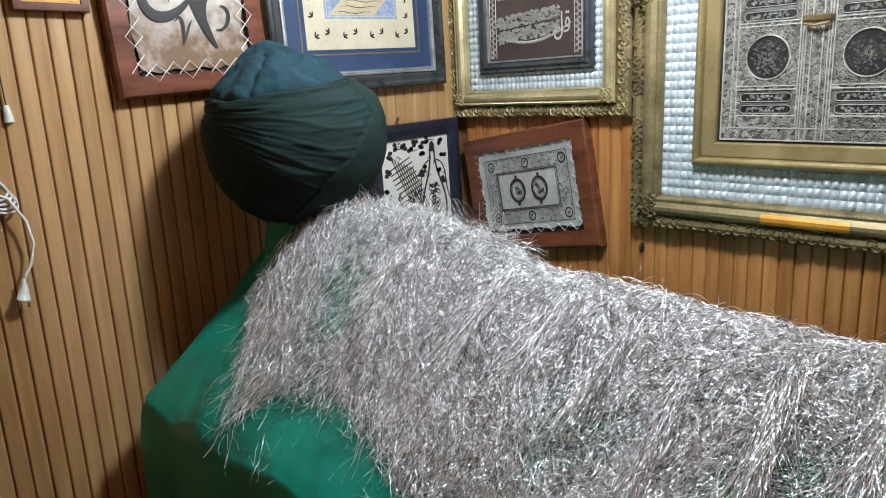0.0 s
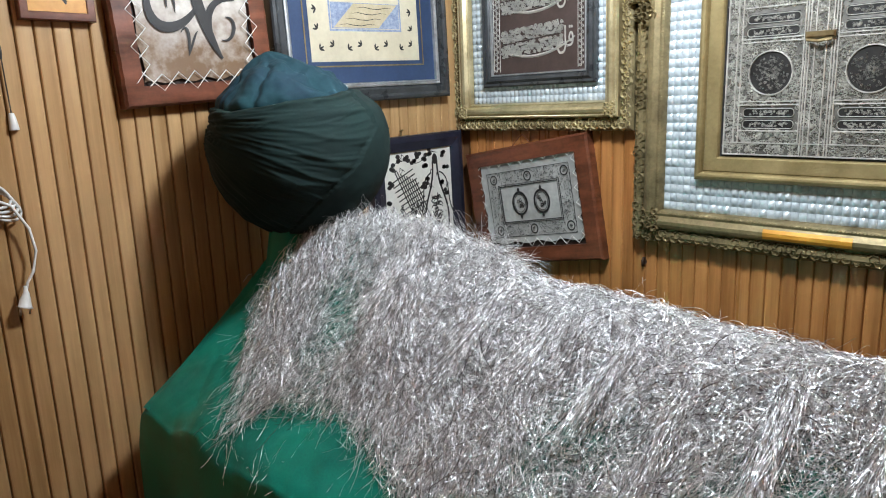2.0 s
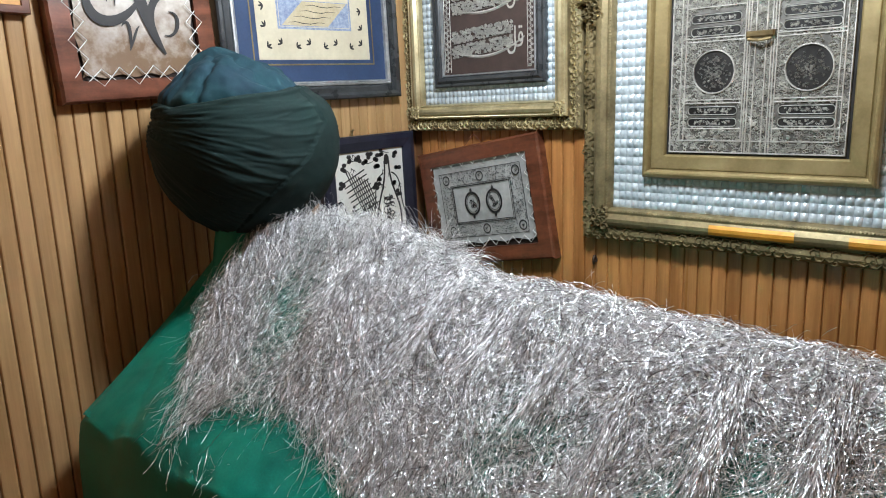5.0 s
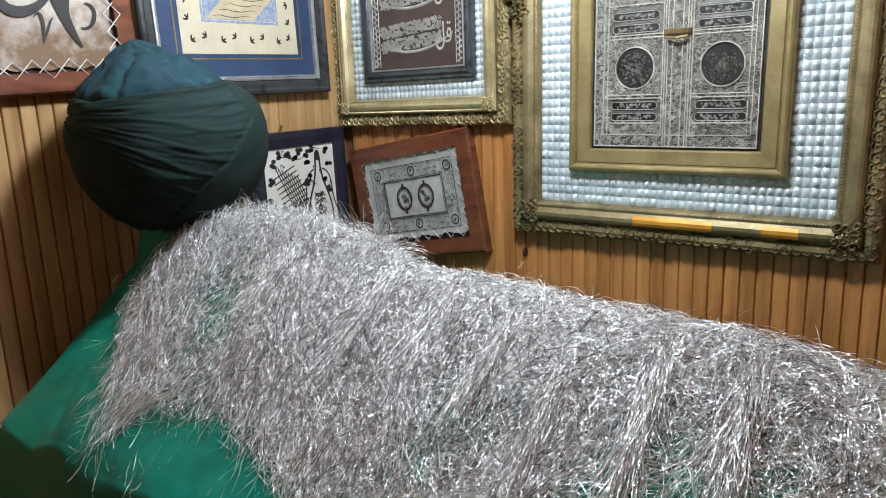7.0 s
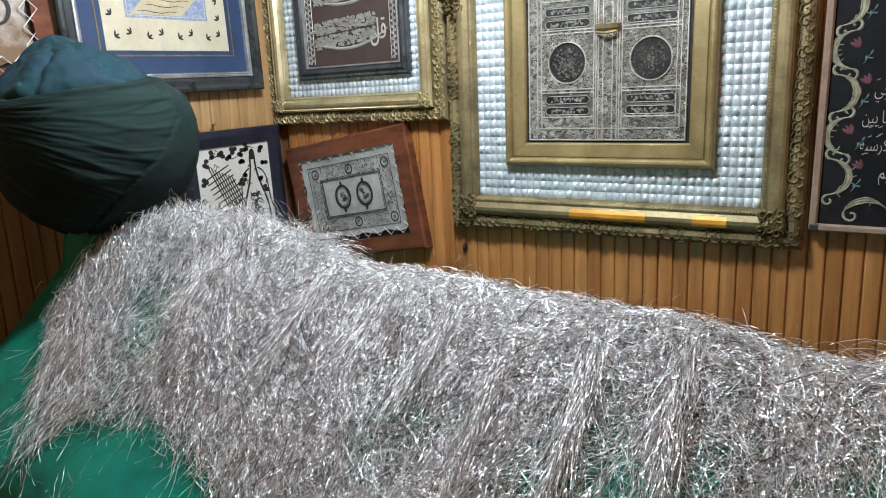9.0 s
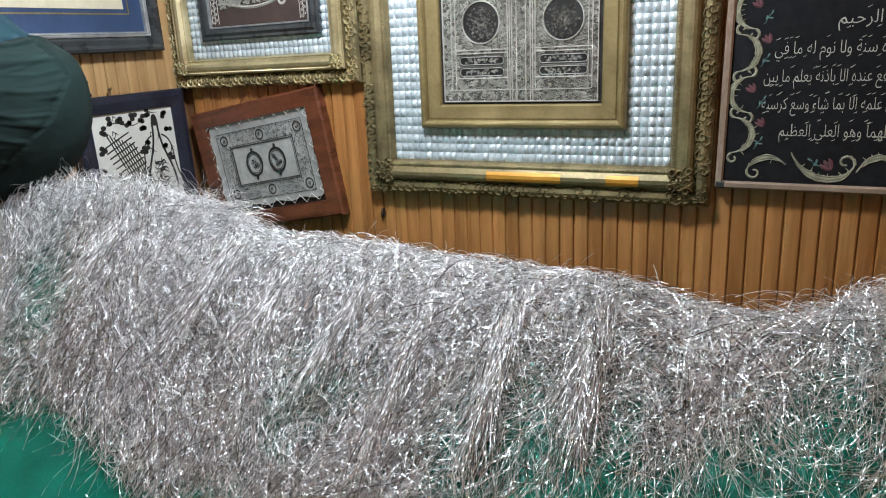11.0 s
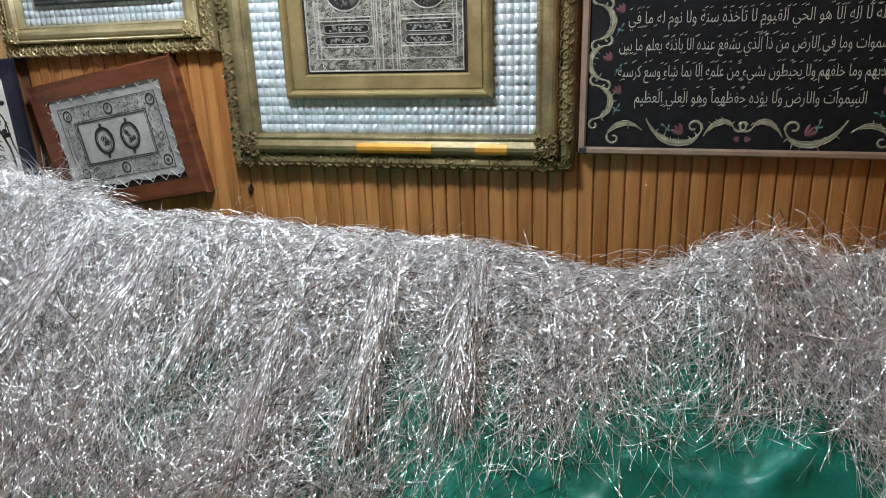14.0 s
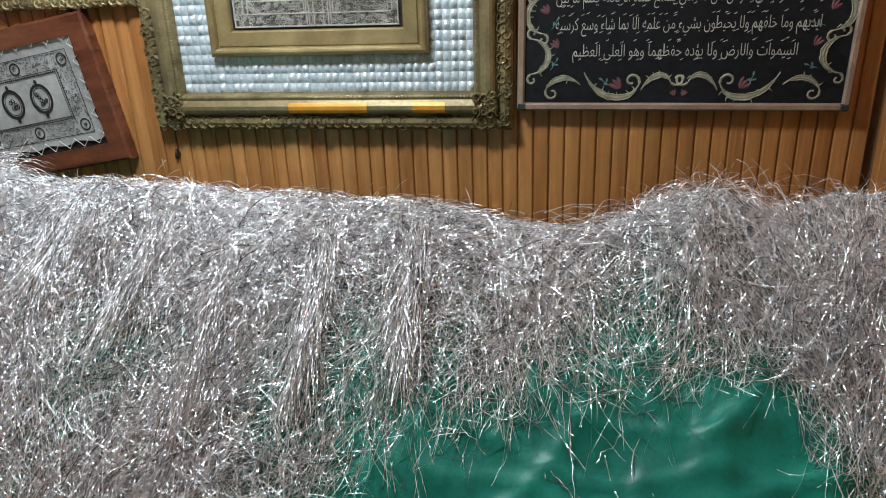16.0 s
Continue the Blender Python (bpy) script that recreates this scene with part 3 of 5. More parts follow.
# --- gilt frame beside the corner
def gilt_verse_frame():
    w, h = .690, .86
    x = .347
    t = thing("picture_frame", on_b(x, 1.490, 0.1), "bright gilt frame with beaded rail round a silver verse panel", "picture frame", "framed pictures on the walls")
    s = Soup()
    s.ring(w, h, [(0, 0), (0, .012), (.005, .018), (.016, .024), (.030, .021), (.036, .016), (.038, .020), (.040, .030)])
    part("outer_moulding", s.mesh("outer_moulding", GOLD_OLD), t)
    s = band_scrolls(w, h, 0.0205, 0.0225, 0.0165, 0.018, 0.32)
    part("scroll_ornament", s.mesh("scroll_ornament", GOLD_BRIGHT), t, "gilt plaster scrolls")
    s = Soup()
    s.ring(w, h, [(.040, .030), (.043, .036), (.048, .037), (.050, .034), (.054, .040), (.062, .043), (.070, .040), (.078, .030), (.081, .031), (.084, .026), (.087, .012)])
    part("inner_moulding", s.mesh("inner_moulding", GOLD_BRIGHT), t)
    s = Soup()
    for a, b in (((-w / 2 + .0455, .0455), (w / 2 - .0455, .0455)), ((-w / 2 + .0455, .0455), (-w / 2 + .0455, h - .0455)), ((w / 2 - .0455, .0455), (w / 2 - .0455, h - .0455))):
        rope_line(s, *a, *b, .0365, .0026, .0068)
    tagged(part("bead_trim", s.mesh("bead_trim", GOLD_BRIGHT), t), kind="stuff")
    corner_leaves(w, h, 0.062, 0.026, 0.040, GOLD_BRIGHT, t)
    part("backing", backing(w - .16, h - .16, .08, .010, MAT_GREY), t)
    s = mosaic(w - .172, h - .172, (.205, .055, h - .24), .0175, .0215, .0105, .0066)
    me = s.mesh("mat", MOSAIC, True)
    me.transform(Matrix.Translation((0, .086, 0)))
    tagged(part("mat", me, t, "silver-white pressed mosaic mat"), kind="stuff")
    iw, ih, ix, iy = .432, .58, .014, .138
    s = Soup()
    s.ring(iw, ih, [(0, .010), (0, .026), (.005, .030), (.012, .028), (.020, .034), (.028, .030), (.034, .024), (.036, .018)], iy)
    me = s.mesh("inner_frame", DARK_FRAME)
    me.transform(Matrix.Translation((ix, 0, 0)))
    part("inner_frame", me, t, "dark grey lacquered inner frame")
    s = Soup()
    s.ring(iw, ih, [(.0335, .0255), (.035, .0275), (.038, .0275), (.040, .019)], iy)
    me = s.mesh("slip", SILVER_TRIM)
    me.transform(Matrix.Translation((ix, 0, 0)))
    part("slip", me, t)
    pw, ph, p0 = iw - .074, ih - .074, iy + .037
    s = Soup()
    s.slab(ix - pw / 2, ix + pw / 2, p0, p0 + ph, .010, .017)
    field = part("verse_panel", s.mesh("verse_panel", BROWN_FIELD), t, "dark brown panel with silver verses")
    zb = .0171
    for sx in (-1, 1):
        s = Soup()
        xx = ix + sx * (pw / 2 - .018)
        s.slab(xx - .013, xx - .0115, p0 + .01, p0 + ph - .01, zb, zb + .002, .0005)
        s.slab(xx + .0115, xx + .013, p0 + .01, p0 + ph - .01, zb, zb + .002, .0005)
        scrolls(s, [(xx + (.004 if k % 2 else -.004), p0 + .014 + .0085 * k, .011, 1.57 * (k % 2) + rng.uniform(-.4, .4), 1 if k % 2 else -1) for k in range(56)], zb, .3, .3, 7)
        part("chain_border", s.mesh("chain_border", SILVER), field)
    for row, y in enumerate((.030, .160, .290)):
        s = Soup()
        x0, x1 = ix - pw / 2 + .040, ix + pw / 2 - .085
        arc = [(x0 + (x1 + .045 - x0) * u, p0 + y + .012 + .075 * max(0, u - .1) ** 2.6 + .03 * (1 - u) ** 3) for u in [k / 14 for k in range(15)]]
        s.stroke(arc, .009, zb, zb + .003)
        for line in range(2):
            for k in range(190):
                u = (k + .5) / 190
                xx = x0 + (x1 - x0) * u
                yy = p0 + y + .040 + line * .044 + .018 * u + rng.uniform(-.017, .017)
                scrolls(s, [(xx, yy, .0105, rng.uniform(-1.6, 1.6), 1 if k % 3 else -1)], zb, .23, .42, 7)
            s.stroke([(x0 + (x1 - x0) * u, p0 + y + .022 + line * .044 + .018 * u) for u in (0, .25, .5, .75, 1)], .0014, zb, zb + .002)
        part("verse_line", s.mesh("verse_line", SILVER), field)
        lettering("verse_word", arabic("\u0642\u0644"), .085, .058, ix + pw / 2 - .075, p0 + y + .040, zb + .001, SILVER, field, "silver raised word", .001)
    return t


def scalloped(w, h, step, depth, z, rnd):
    """A board with an unevenly carved rim."""
    pts = []
    for (ax, ay), (bx, by) in (((-w / 2, 0), (w / 2, 0)), ((w / 2, 0), (w / 2, h)), ((w / 2, h), (-w / 2, h)), ((-w / 2, h), (-w / 2, 0))):
        n = int(math.hypot(bx - ax, by - ay) / step)
        for k in range(n):
            u = k / n
            j = depth * (abs(math.sin(math.pi * k / 4)) * .6 + rnd.uniform(0, .4))
            nx, ny = (ay - by), (bx - ax)
            L = math.hypot(nx, ny)
            pts.append((ax + (bx - ax) * u + nx / L * j, ay + (by - ay) * u + ny / L * j))
    return pts


def carved_ring(w, h, band, z, rnd):
    outer = scalloped(w, h, .009, .0018, z, rnd)
    n = len(outer)
    vs, fs = [], []
    for x, y in outer:
        ix = max(-w / 2 + band, min(w / 2 - band, x))
        iy = max(band, min(h - band, y))
        mx, my = x + (ix - x) * .12, y + (iy - y) * .12
        vs += [(x, y, -.0128), (x, y, z * .75), (mx, my, z), (ix, iy, z * .96), (ix, iy, z * .35)]
    for k in range(n):
        a, b = 5 * k, 5 * ((k + 1) % n)
        fs += [(a + j, b + j, b + j + 1, a + j + 1) for j in range(4)]
    s = Soup()
    s.add(vs, fs)
    return s


def zigzag(x0, y0, x1, y1, n, amp, z, r=0.0009):
    """A cord laced in and out along one side of a skin."""
    s = Soup()
    L = math.hypot(x1 - x0, y1 - y0)
    nx, ny = -(y1 - y0) / L, (x1 - x0) / L
    for ph in (0, 1):
        pts = []
        for k in range(n + 1):
            u = k / n
            o = amp * (1 if (k + ph) % 2 else -1) * rng.uniform(.85, 1.1)
            pts.append((x0 + (x1 - x0) * u + nx * o, y0 + (y1 - y0) * u + ny * o, z + .001 * ph))
        s.tube(pts, r, 4)
        if amp < .014:
            break
    return s


def stretched_skin(w, h, cx, cy, z, rnd, mat, dents=.004):
    """A thin parchment with a drawn-in, wavy rim."""
    n = 30
    m = 24
    vs, fs = [], []
    for j in range(m + 1):
        for i in range(n + 1):
            u, v = i / n, j / m
            e = min(u, 1 - u, v, 1 - v)
            k = dents * math.exp(-e * 40)
            x = cx + (u - .5) * (w - k * 2 * abs(math.sin(v * 31))) + k * math.sin(v * 22)
            y = cy + v * h + k * math.sin(u * 26)
            vs.append((x, y, z + .002 * noise.noise((u * 5, v * 5, w * 9)) + .0025 * math.exp(-e * 25)))
    fs = [(j * (n + 1) + i, j * (n + 1) + i + 1, (j + 1) * (n + 1) + i + 1, (j + 1) * (n + 1) + i) for j in range(m) for i in range(n)]
    return mesh_from("skin", vs, fs, mat, True)


# --- tilted frame with a printed parchment
def tilted_frame():
    w, h = .502, .387
    t = thing("picture_frame", on_b(.3560, 1.066, 9.5), "red-brown wooden frame hanging askew with a laced grey parchment", "picture frame", "framed pictures on the walls")
    rnd = random.Random(3)
    s = carved_ring(w, h, .052, .024, rnd)
    part("wooden_rim", s.mesh("wooden_rim", RED_WOOD), t)
    s = Soup()
    s.slab(-w / 2 + .045, w / 2 - .045, .045, h - .045, .002, .009)
    part("back_board", s.mesh("back_board", NEAR_BLACK), t)
    kw, kh, k0 = .393, .270, .069
    skin = part("parchment", stretched_skin(kw, kh, 0, k0, .014, rnd, PARCHMENT), t, "grey printed parchment")
    for a in ((-kw / 2, k0, kw / 2, k0, 17), (-kw / 2, k0 + kh, kw / 2, k0 + kh, 17), (-kw / 2, k0, -kw / 2, k0 + kh, 12), (kw / 2, k0, kw / 2, k0 + kh, 12)):
        s = zigzag(a[0], a[1], a[2], a[3], a[4], .0130, .0215, .0010)
        part("lacing", s.mesh("lacing", CORD), t)
    z0, z1 = .0165, .0168
    s = Soup()
    cx, cy = .004, k0 + kh / 2 - .006
    bw, bh = .335, .215
    for k in range(2600):
        x, y = rng.uniform(-bw / 2, bw / 2), rng.uniform(-bh / 2, bh / 2)
        if abs(x) < bw / 2 - .045 and abs(y) < bh / 2 - .045:
            continue
        if any(math.hypot(x - mx, y - my) < .021 for mx in (-.145, 0, .145) for my in (-.086, .086)):
            continue
        scrolls(s, [(cx + x, cy + y, rng.uniform(.004, .0055), rng.uniform(0, 6), 1)], z0, .34, .02, 4)
    part("printed_border", s.mesh("printed_border", GREY_INK), skin)
    s = Soup()
    for dw in (0, .088, .100):
        s.ring(bw + .004 - dw, bh + .004 - dw, [(0, z0), (.0002, z1), (.0016, z1), (.0018, z0)], cy - (bh + .004 - dw) / 2)
    for k in range(40):
        x = -(bw - .095) / 2 + (bw - .095) * k / 39
        for sy in (-1, 1):
            s.disc(cx + x, cy + sy * (bh - .095) / 2, .0022, .0022, z1, 6)
    for k in range(20):
        y = -(bh - .095) / 2 + (bh - .095) * k / 19
        for sx in (-1, 1):
            s.disc(cx + sx * (bw - .095) / 2, cy + y, .0022, .0022, z1, 6)
    part("printed_line", s.mesh("printed_line", INK), skin)
    for mx in (-.145, 0, .145):
        for my in (-.086, .086):
            s = Soup()
            s.hoop(cx + mx, cy + my, .0155, .0165, .004, z0, z1, 20)
            scrolls(s, [(cx + mx + rng.uniform(-.005, .005), cy + my + rng.uniform(-.005, .005), .009, rng.uniform(0, 6), 1) for _ in range(4)], z0, .2, .02, 6)
            part("printed_medallion", s.mesh("printed_medallion", INK), skin)
    for sx in (-1, 1):
        ox = cx + sx * .045
        s = Soup()
        s.hoop(ox, cy, .033, .040, .007, z0, z1, 26)
        s.hoop(ox, cy, .024, .030, .002, z0, z1, 26)
        for sy in (-1, 1):
            s.disc(ox, cy + sy * .044, .005, .007, z1, 8)
        scrolls(s, [(ox + rng.uniform(-.012, .012), cy + rng.uniform(-.016, .016), .014, rng.uniform(0, 6), 1) for _ in range(8)], z0, .22, .02, 7)
        part("printed_medallion", s.mesh("printed_medallion", INK), skin)
    s = Soup()
    s.tube([(-.06, h - .02, .022), (-.012, h + .022, .010), (.0, h + .03, .006), (.012, h + .022, .010), (.05, h - .02, .022)], .0012, 5)
    part("hanging_cord", s.mesh("hanging_cord", RED_WOOD), t)
    return t


def bezier(p0, p1, p2, p3, n=16):
    return [tuple(p0[i] * (1 - u) ** 3 + 3 * p1[i] * u * (1 - u) ** 2 + 3 * p2[i] * u * u * (1 - u) + p3[i] * u ** 3 for i in (0, 1)) for u in [k / n for k in range(n + 1)]]


# --- hide picture in a dark red frame
def hide_frame():
    w, h = .402, .56
    t = thing("picture_frame", on_c(-.966, 1.612, 3.0), "dark red-brown frame with a laced hide and bold black brushwork", "picture frame", "framed pictures on the walls")
    rnd = random.Random(5)
    s = carved_ring(w, h, .050, .026, rnd)
    part("wooden_rim", s.mesh("wooden_rim", RED_WOOD), t)
    s = Soup()
    s.slab(-w / 2 + .045, w / 2 - .045, .045, h - .045, .002, .009)
    part("back_board", s.mesh("back_board", NEAR_BLACK), t)
    kw, kh, k0 = .292, .45, .058
    skin = part("hide", stretched_skin(kw, kh, 0, k0, .014, rnd, SKIN), t, "cream and brown hide")
    for a in ((-kw / 2, k0, kw / 2, k0, 7), (-kw / 2, k0, -kw / 2, k0 + kh, 11), (kw / 2, k0, kw / 2, k0 + kh, 11)):
        s = zigzag(a[0], a[1], a[2], a[3], a[4], .0200, .0235, .0016)
        part("lacing", s.mesh("lacing", CORD), t)
    z0, z1 = .0178, .0180
    s = Soup()
    fat = lambda a: (lambda u: a * .68 * (.18 + .82 * math.sin(math.pi * min(1, u * 1.02)) ** .8))
    s.stroke(bezier((-.095, .300), (-.150, .165), (-.04, .145), (.025, .245)), fat(.036), z0, z1)
    s.stroke(bezier((.020, .235), (.05, .32), (.115, .32), (.105, .245)), fat(.030), z0, z1)
    s.stroke(bezier((-.012, .43), (.002, .29), (.022, .17), (.062, .105)), fat(.044), z0, z1)
    s.stroke(bezier((.060, .11), (.010, .20), (.05, .26), (.115, .245)), fat(.026), z0, z1)
    s.stroke(bezier((.085, .205), (.125, .205), (.100, .135), (.066, .150)), fat(.014), z0, z1)
    s.stroke(bezier((-.038, .170), (-.012, .205), (-.018, .14), (-.026, .115)), fat(.012), z0, z1)
    s.stroke(bezier((-.026, .115), (-.012, .14), (-.004, .165), (.006, .172)), fat(.009), z0, z1)
    s.stroke(bezier((-.062, .225), (-.07, .275), (-.035, .27), (-.045, .215)), fat(.014), z0, z1)
    s.stroke(bezier((.02, .345), (.06, .385), (.10, .35), (.13, .40)), fat(.03), z0, z1)
    part("brushwork", s.mesh("brushwork", INK), skin, "bold black brush strokes")
    return t


# --- blue matted picture
def blue_frame():
    w, h = .655, .62
    t = thing("picture_frame", on_c(-.4285, 1.600, 1.4), "dark grey and silver frame with blue mat and cream decorated sheet", "picture frame", "framed pictures on the walls")
    s = Soup()
    s.ring(w, h, [(0, 0), (0, .022), (.004, .027), (.012, .029), (.020, .024), (.034, .026), (.040, .024), (.042, .018)])
    part("moulding", s.mesh("moulding", DARK_FRAME), t)
    s = Soup()
    s.ring(w, h, [(.042, .018), (.043, .022), (.047, .023), (.050, .019), (.052, .021), (.055, .020), (.057, .012)])
    part("silver_slip", s.mesh("silver_slip", SILVER_TRIM), t)
    s = Soup()
    s.slab(-w / 2 + .05, w / 2 - .05, .05, h - .05, .002, .012)
    part("mat_board", s.mesh("mat_board", BLUE_MAT), t, "deep blue mat board")
    s = Soup()
    s.ring(w, h, [(.103, .0122), (.1032, .0132), (.107, .0132), (.1072, .0122)])
    part("gold_line", s.mesh("gold_line", GOLD_FLAT), t)
    pw, ph, p0 = .412, .40, .118
    s = Soup()
    s.slab(-pw / 2, pw / 2, p0, p0 + ph, .012, .0135, .0005)
    sheet = part("sheet", s.mesh("sheet", PAPER), t, "cream decorated paper sheet")
    z0, z1 = .0136, .0139

    def leaf(x, y, a, L):
        s = Soup()
        for d in (-.7, 0, .9):
            s.stroke([(x + L * u * math.cos(a + d), y + L * u * math.sin(a + d)) for u in (0, .35, .7, 1)], .006, z0, z1)
        part("printed_bird", s.mesh("printed_bird", INK), sheet)
    for k in range(8):
        x = -pw / 2 + .03 + (pw - .06) * k / 7
        leaf(x, p0 + .035 + (.010 if k % 2 else 0), 2.4 if k % 2 else .5, .016)
    for k in range(1, 7):
        for sx in (-1, 1):
            leaf(sx * (pw / 2 - .028), p0 + .035 + .055 * k, 1.2 + k, .016)
    s = Soup()
    s.ring(.272, .30, [(0, z0), (.0004, z1), (.006, z1), (.0064, z0)], p0 + .085)
    part("inner_line", s.mesh("inner_line", BLUE_PRINT), sheet)
    s = Soup()
    s.add([(-.128, p0 + .093, z1), (.128, p0 + .093, z1), (.128, p0 + .165, z1), (-.128, p0 + .165, z1)], [(0, 1, 2, 3)])
    part("marbled_band", s.mesh("marbled_band", BLUE_PRINT), sheet, "blue marbled print")
    s = Soup()
    z2 = z1 + .0004
    s.add([(-.122, p0 + .095, z2), (.045, p0 + .095, z2), (.122, p0 + .163, z2), (-.045, p0 + .163, z2)], [(0, 1, 2, 3)])
    part("slanted_verse", s.mesh("slanted_verse", TAN_PRINT), sheet)
    s = Soup()
    for k in range(4):
        s.stroke([(-.10 + .022 * k + .135 * u, p0 + .103 + .016 * k + .003 * math.sin(9 * u)) for u in (0, .2, .4, .6, .8, 1)], .0022, z2, z2 + .0003)
    part("writing_bar", s.mesh("writing_bar", INK), sheet)
    s = Soup()
    s.stroke(bezier((-.10, p0 + .215), (-.02, p0 + .185), (.05, p0 + .195), (.11, p0 + .20)), .004, z0, z1)
    for k in range(14):
        x = -.085 + .013 * k
        s.stroke(bezier((x, p0 + .200), (x + .004, p0 + .225), (x + .010, p0 + .19), (x + .012, p0 + .212), 6), .003, z0, z1)
    part("headline", s.mesh("headline", INK), sheet)
    return t


# --- black framed print with a vase-shaped design
def vase_frame():
    w, h = .40, .42
    t = thing("picture_frame", on_c(-.243, 1.068, 1.3), "navy-black frame with a white print of black vines", "picture frame", "framed pictures on the walls")
    s = Soup()
    s.ring(w, h, [(0, 0), (0, .020), (.004, .025), (.020, .026), (.040, .020), (.048, .018), (.050, .010)])
    part("moulding", s.mesh("moulding", NAVY_FRAME), t)
    s = Soup()
    s.slab(-w / 2 + .045, w / 2 - .045, .045, h - .045, .002, .011)
    sheet = part("print", s.mesh("print", PAPER_WHITE), t, "white printed paper")
    z0, z1 = .0112, .0116
    s = Soup()
    vx = .075
    for sx in (-1, 1):
        s.stroke(bezier((vx + sx * .010, .33), (vx + sx * .005, .22), (vx + sx * .075, .20), (vx + sx * .050, .08), 18), .0075, z0, z1, False)
        s.stroke(bezier((vx + sx * .018, .29), (vx + sx * .075, .27), (vx + sx * .045, .21), (vx + sx * .075, .15), 18), .005, z0, z1, False)
    s.disc(vx, .335, .012, .018, z1, 14)
    for k in range(26):
        u = rng.random()
        yy = .09 + .11 * u
        s.stroke(bezier((vx + rng.uniform(-.03, .03), yy), (vx + rng.uniform(-.03, .03), yy + .03), (vx + rng.uniform(-.03, .03), yy - .01), (vx + rng.uniform(-.03, .03), yy + .02), 7), .0062, z0, z1)
    part("vase_outline", s.mesh("vase_outline", INK), sheet)
    s = Soup()
    for k in range(8):
        a = k * .0125
        s.stroke([(-.105 + a, .315 - a * .45), (-.035 + a, .165 - a * .45)], .0045, z0, z1, False)
        s.stroke([(-.120 + a * .55, .275 - a * 1.25), (-.025 + a * .62, .312 - a * 1.28)], .0045, z0, z1, False)
    for k in range(26):
        x, y = rng.uniform(-.14, .02), rng.uniform(.07, .19)
        s.stroke(bezier((x, y), (x + .03, y + .02), (x - .01, y + .03), (x + .025, y - .015), 8), .0052, z0, z1)
    for k in range(14):
        x, y = rng.uniform(-.14, .13), rng.uniform(.20, .35)
        s.stroke(bezier((x, y), (x + .012, y + .012), (x - .004, y + .02), (x + .016, y + .006), 6), .0034, z0, z1)
    tagged(part("lattice", s.mesh("lattice", INK), sheet), kind="stuff")
    s = Soup()
    s.stroke(bezier((-.11, .33), (-.05, .37), (-.02, .30), (.03, .345)), .0035, z0, z1)
    s.stroke(bezier((.03, .345), (.07, .37), (.05, .36), (.09, .355)), .0035, z0, z1)
    for x, y in ((-.11, .325), (-.09, .35), (-.05, .345), (-.02, .33), (.0, .355), (.03, .345), (.05, .36), (.03, .31), (.118, .345), (.125, .30), (.02, .25), (.035, .265), (.10, .26), (.125, .22), (-.125, .27), (-.13, .22)):
        for d in range(3):
            a = rng.uniform(0, 6)
            s.disc(x + .008 * math.cos(a), y + .008 * math.sin(a), .0095, .0075, z1, 8)
    part("vines", s.mesh("vines", INK), sheet)
    s = Soup()
    s.tube([(-.06, h - .004, .004), (-.06, h + .018, .004), (-.06, h + .020, .014)], .004, 6)
    part("hanger", s.mesh("hanger", BRASS), t, "small brass hanger")
    return t


def small_plaque():
    w, h = .152, .20
    t = thing("wall_plaque", on_c(-1.2785, 1.795, -0.3), "small amber plaque with dark brushwork in a brown wooden rim", "plaque", "framed pictures on the walls")
    s = Soup()
    s.ring(w, h, [(0, 0), (0, .012), (.002, .014), (.016, .014), (.018, .010)])
    part("rim", s.mesh("rim", RED_WOOD), t)
    s = Soup()
    s.slab(-w / 2 + .015, w / 2 - .015, .015, h - .015, .002, .0105)
    sheet = part("print", s.mesh("print", AMBER), t)
    s = Soup()
    z0, z1 = .0106, .011
    s.stroke(bezier((-.04, .085), (-.05, .045), (-.005, .045), (.01, .07)), .008, z0, z1)
    s.stroke(bezier((-.01, .11), (.0, .07), (.012, .05), (.018, .035)), .010, z0, z1)
    s.stroke(bezier((.02, .04), (.0, .06), (.02, .075), (.045, .07)), .006, z0, z1)
    part("brushwork", s.mesh("brushwork", INK), sheet)
    return t


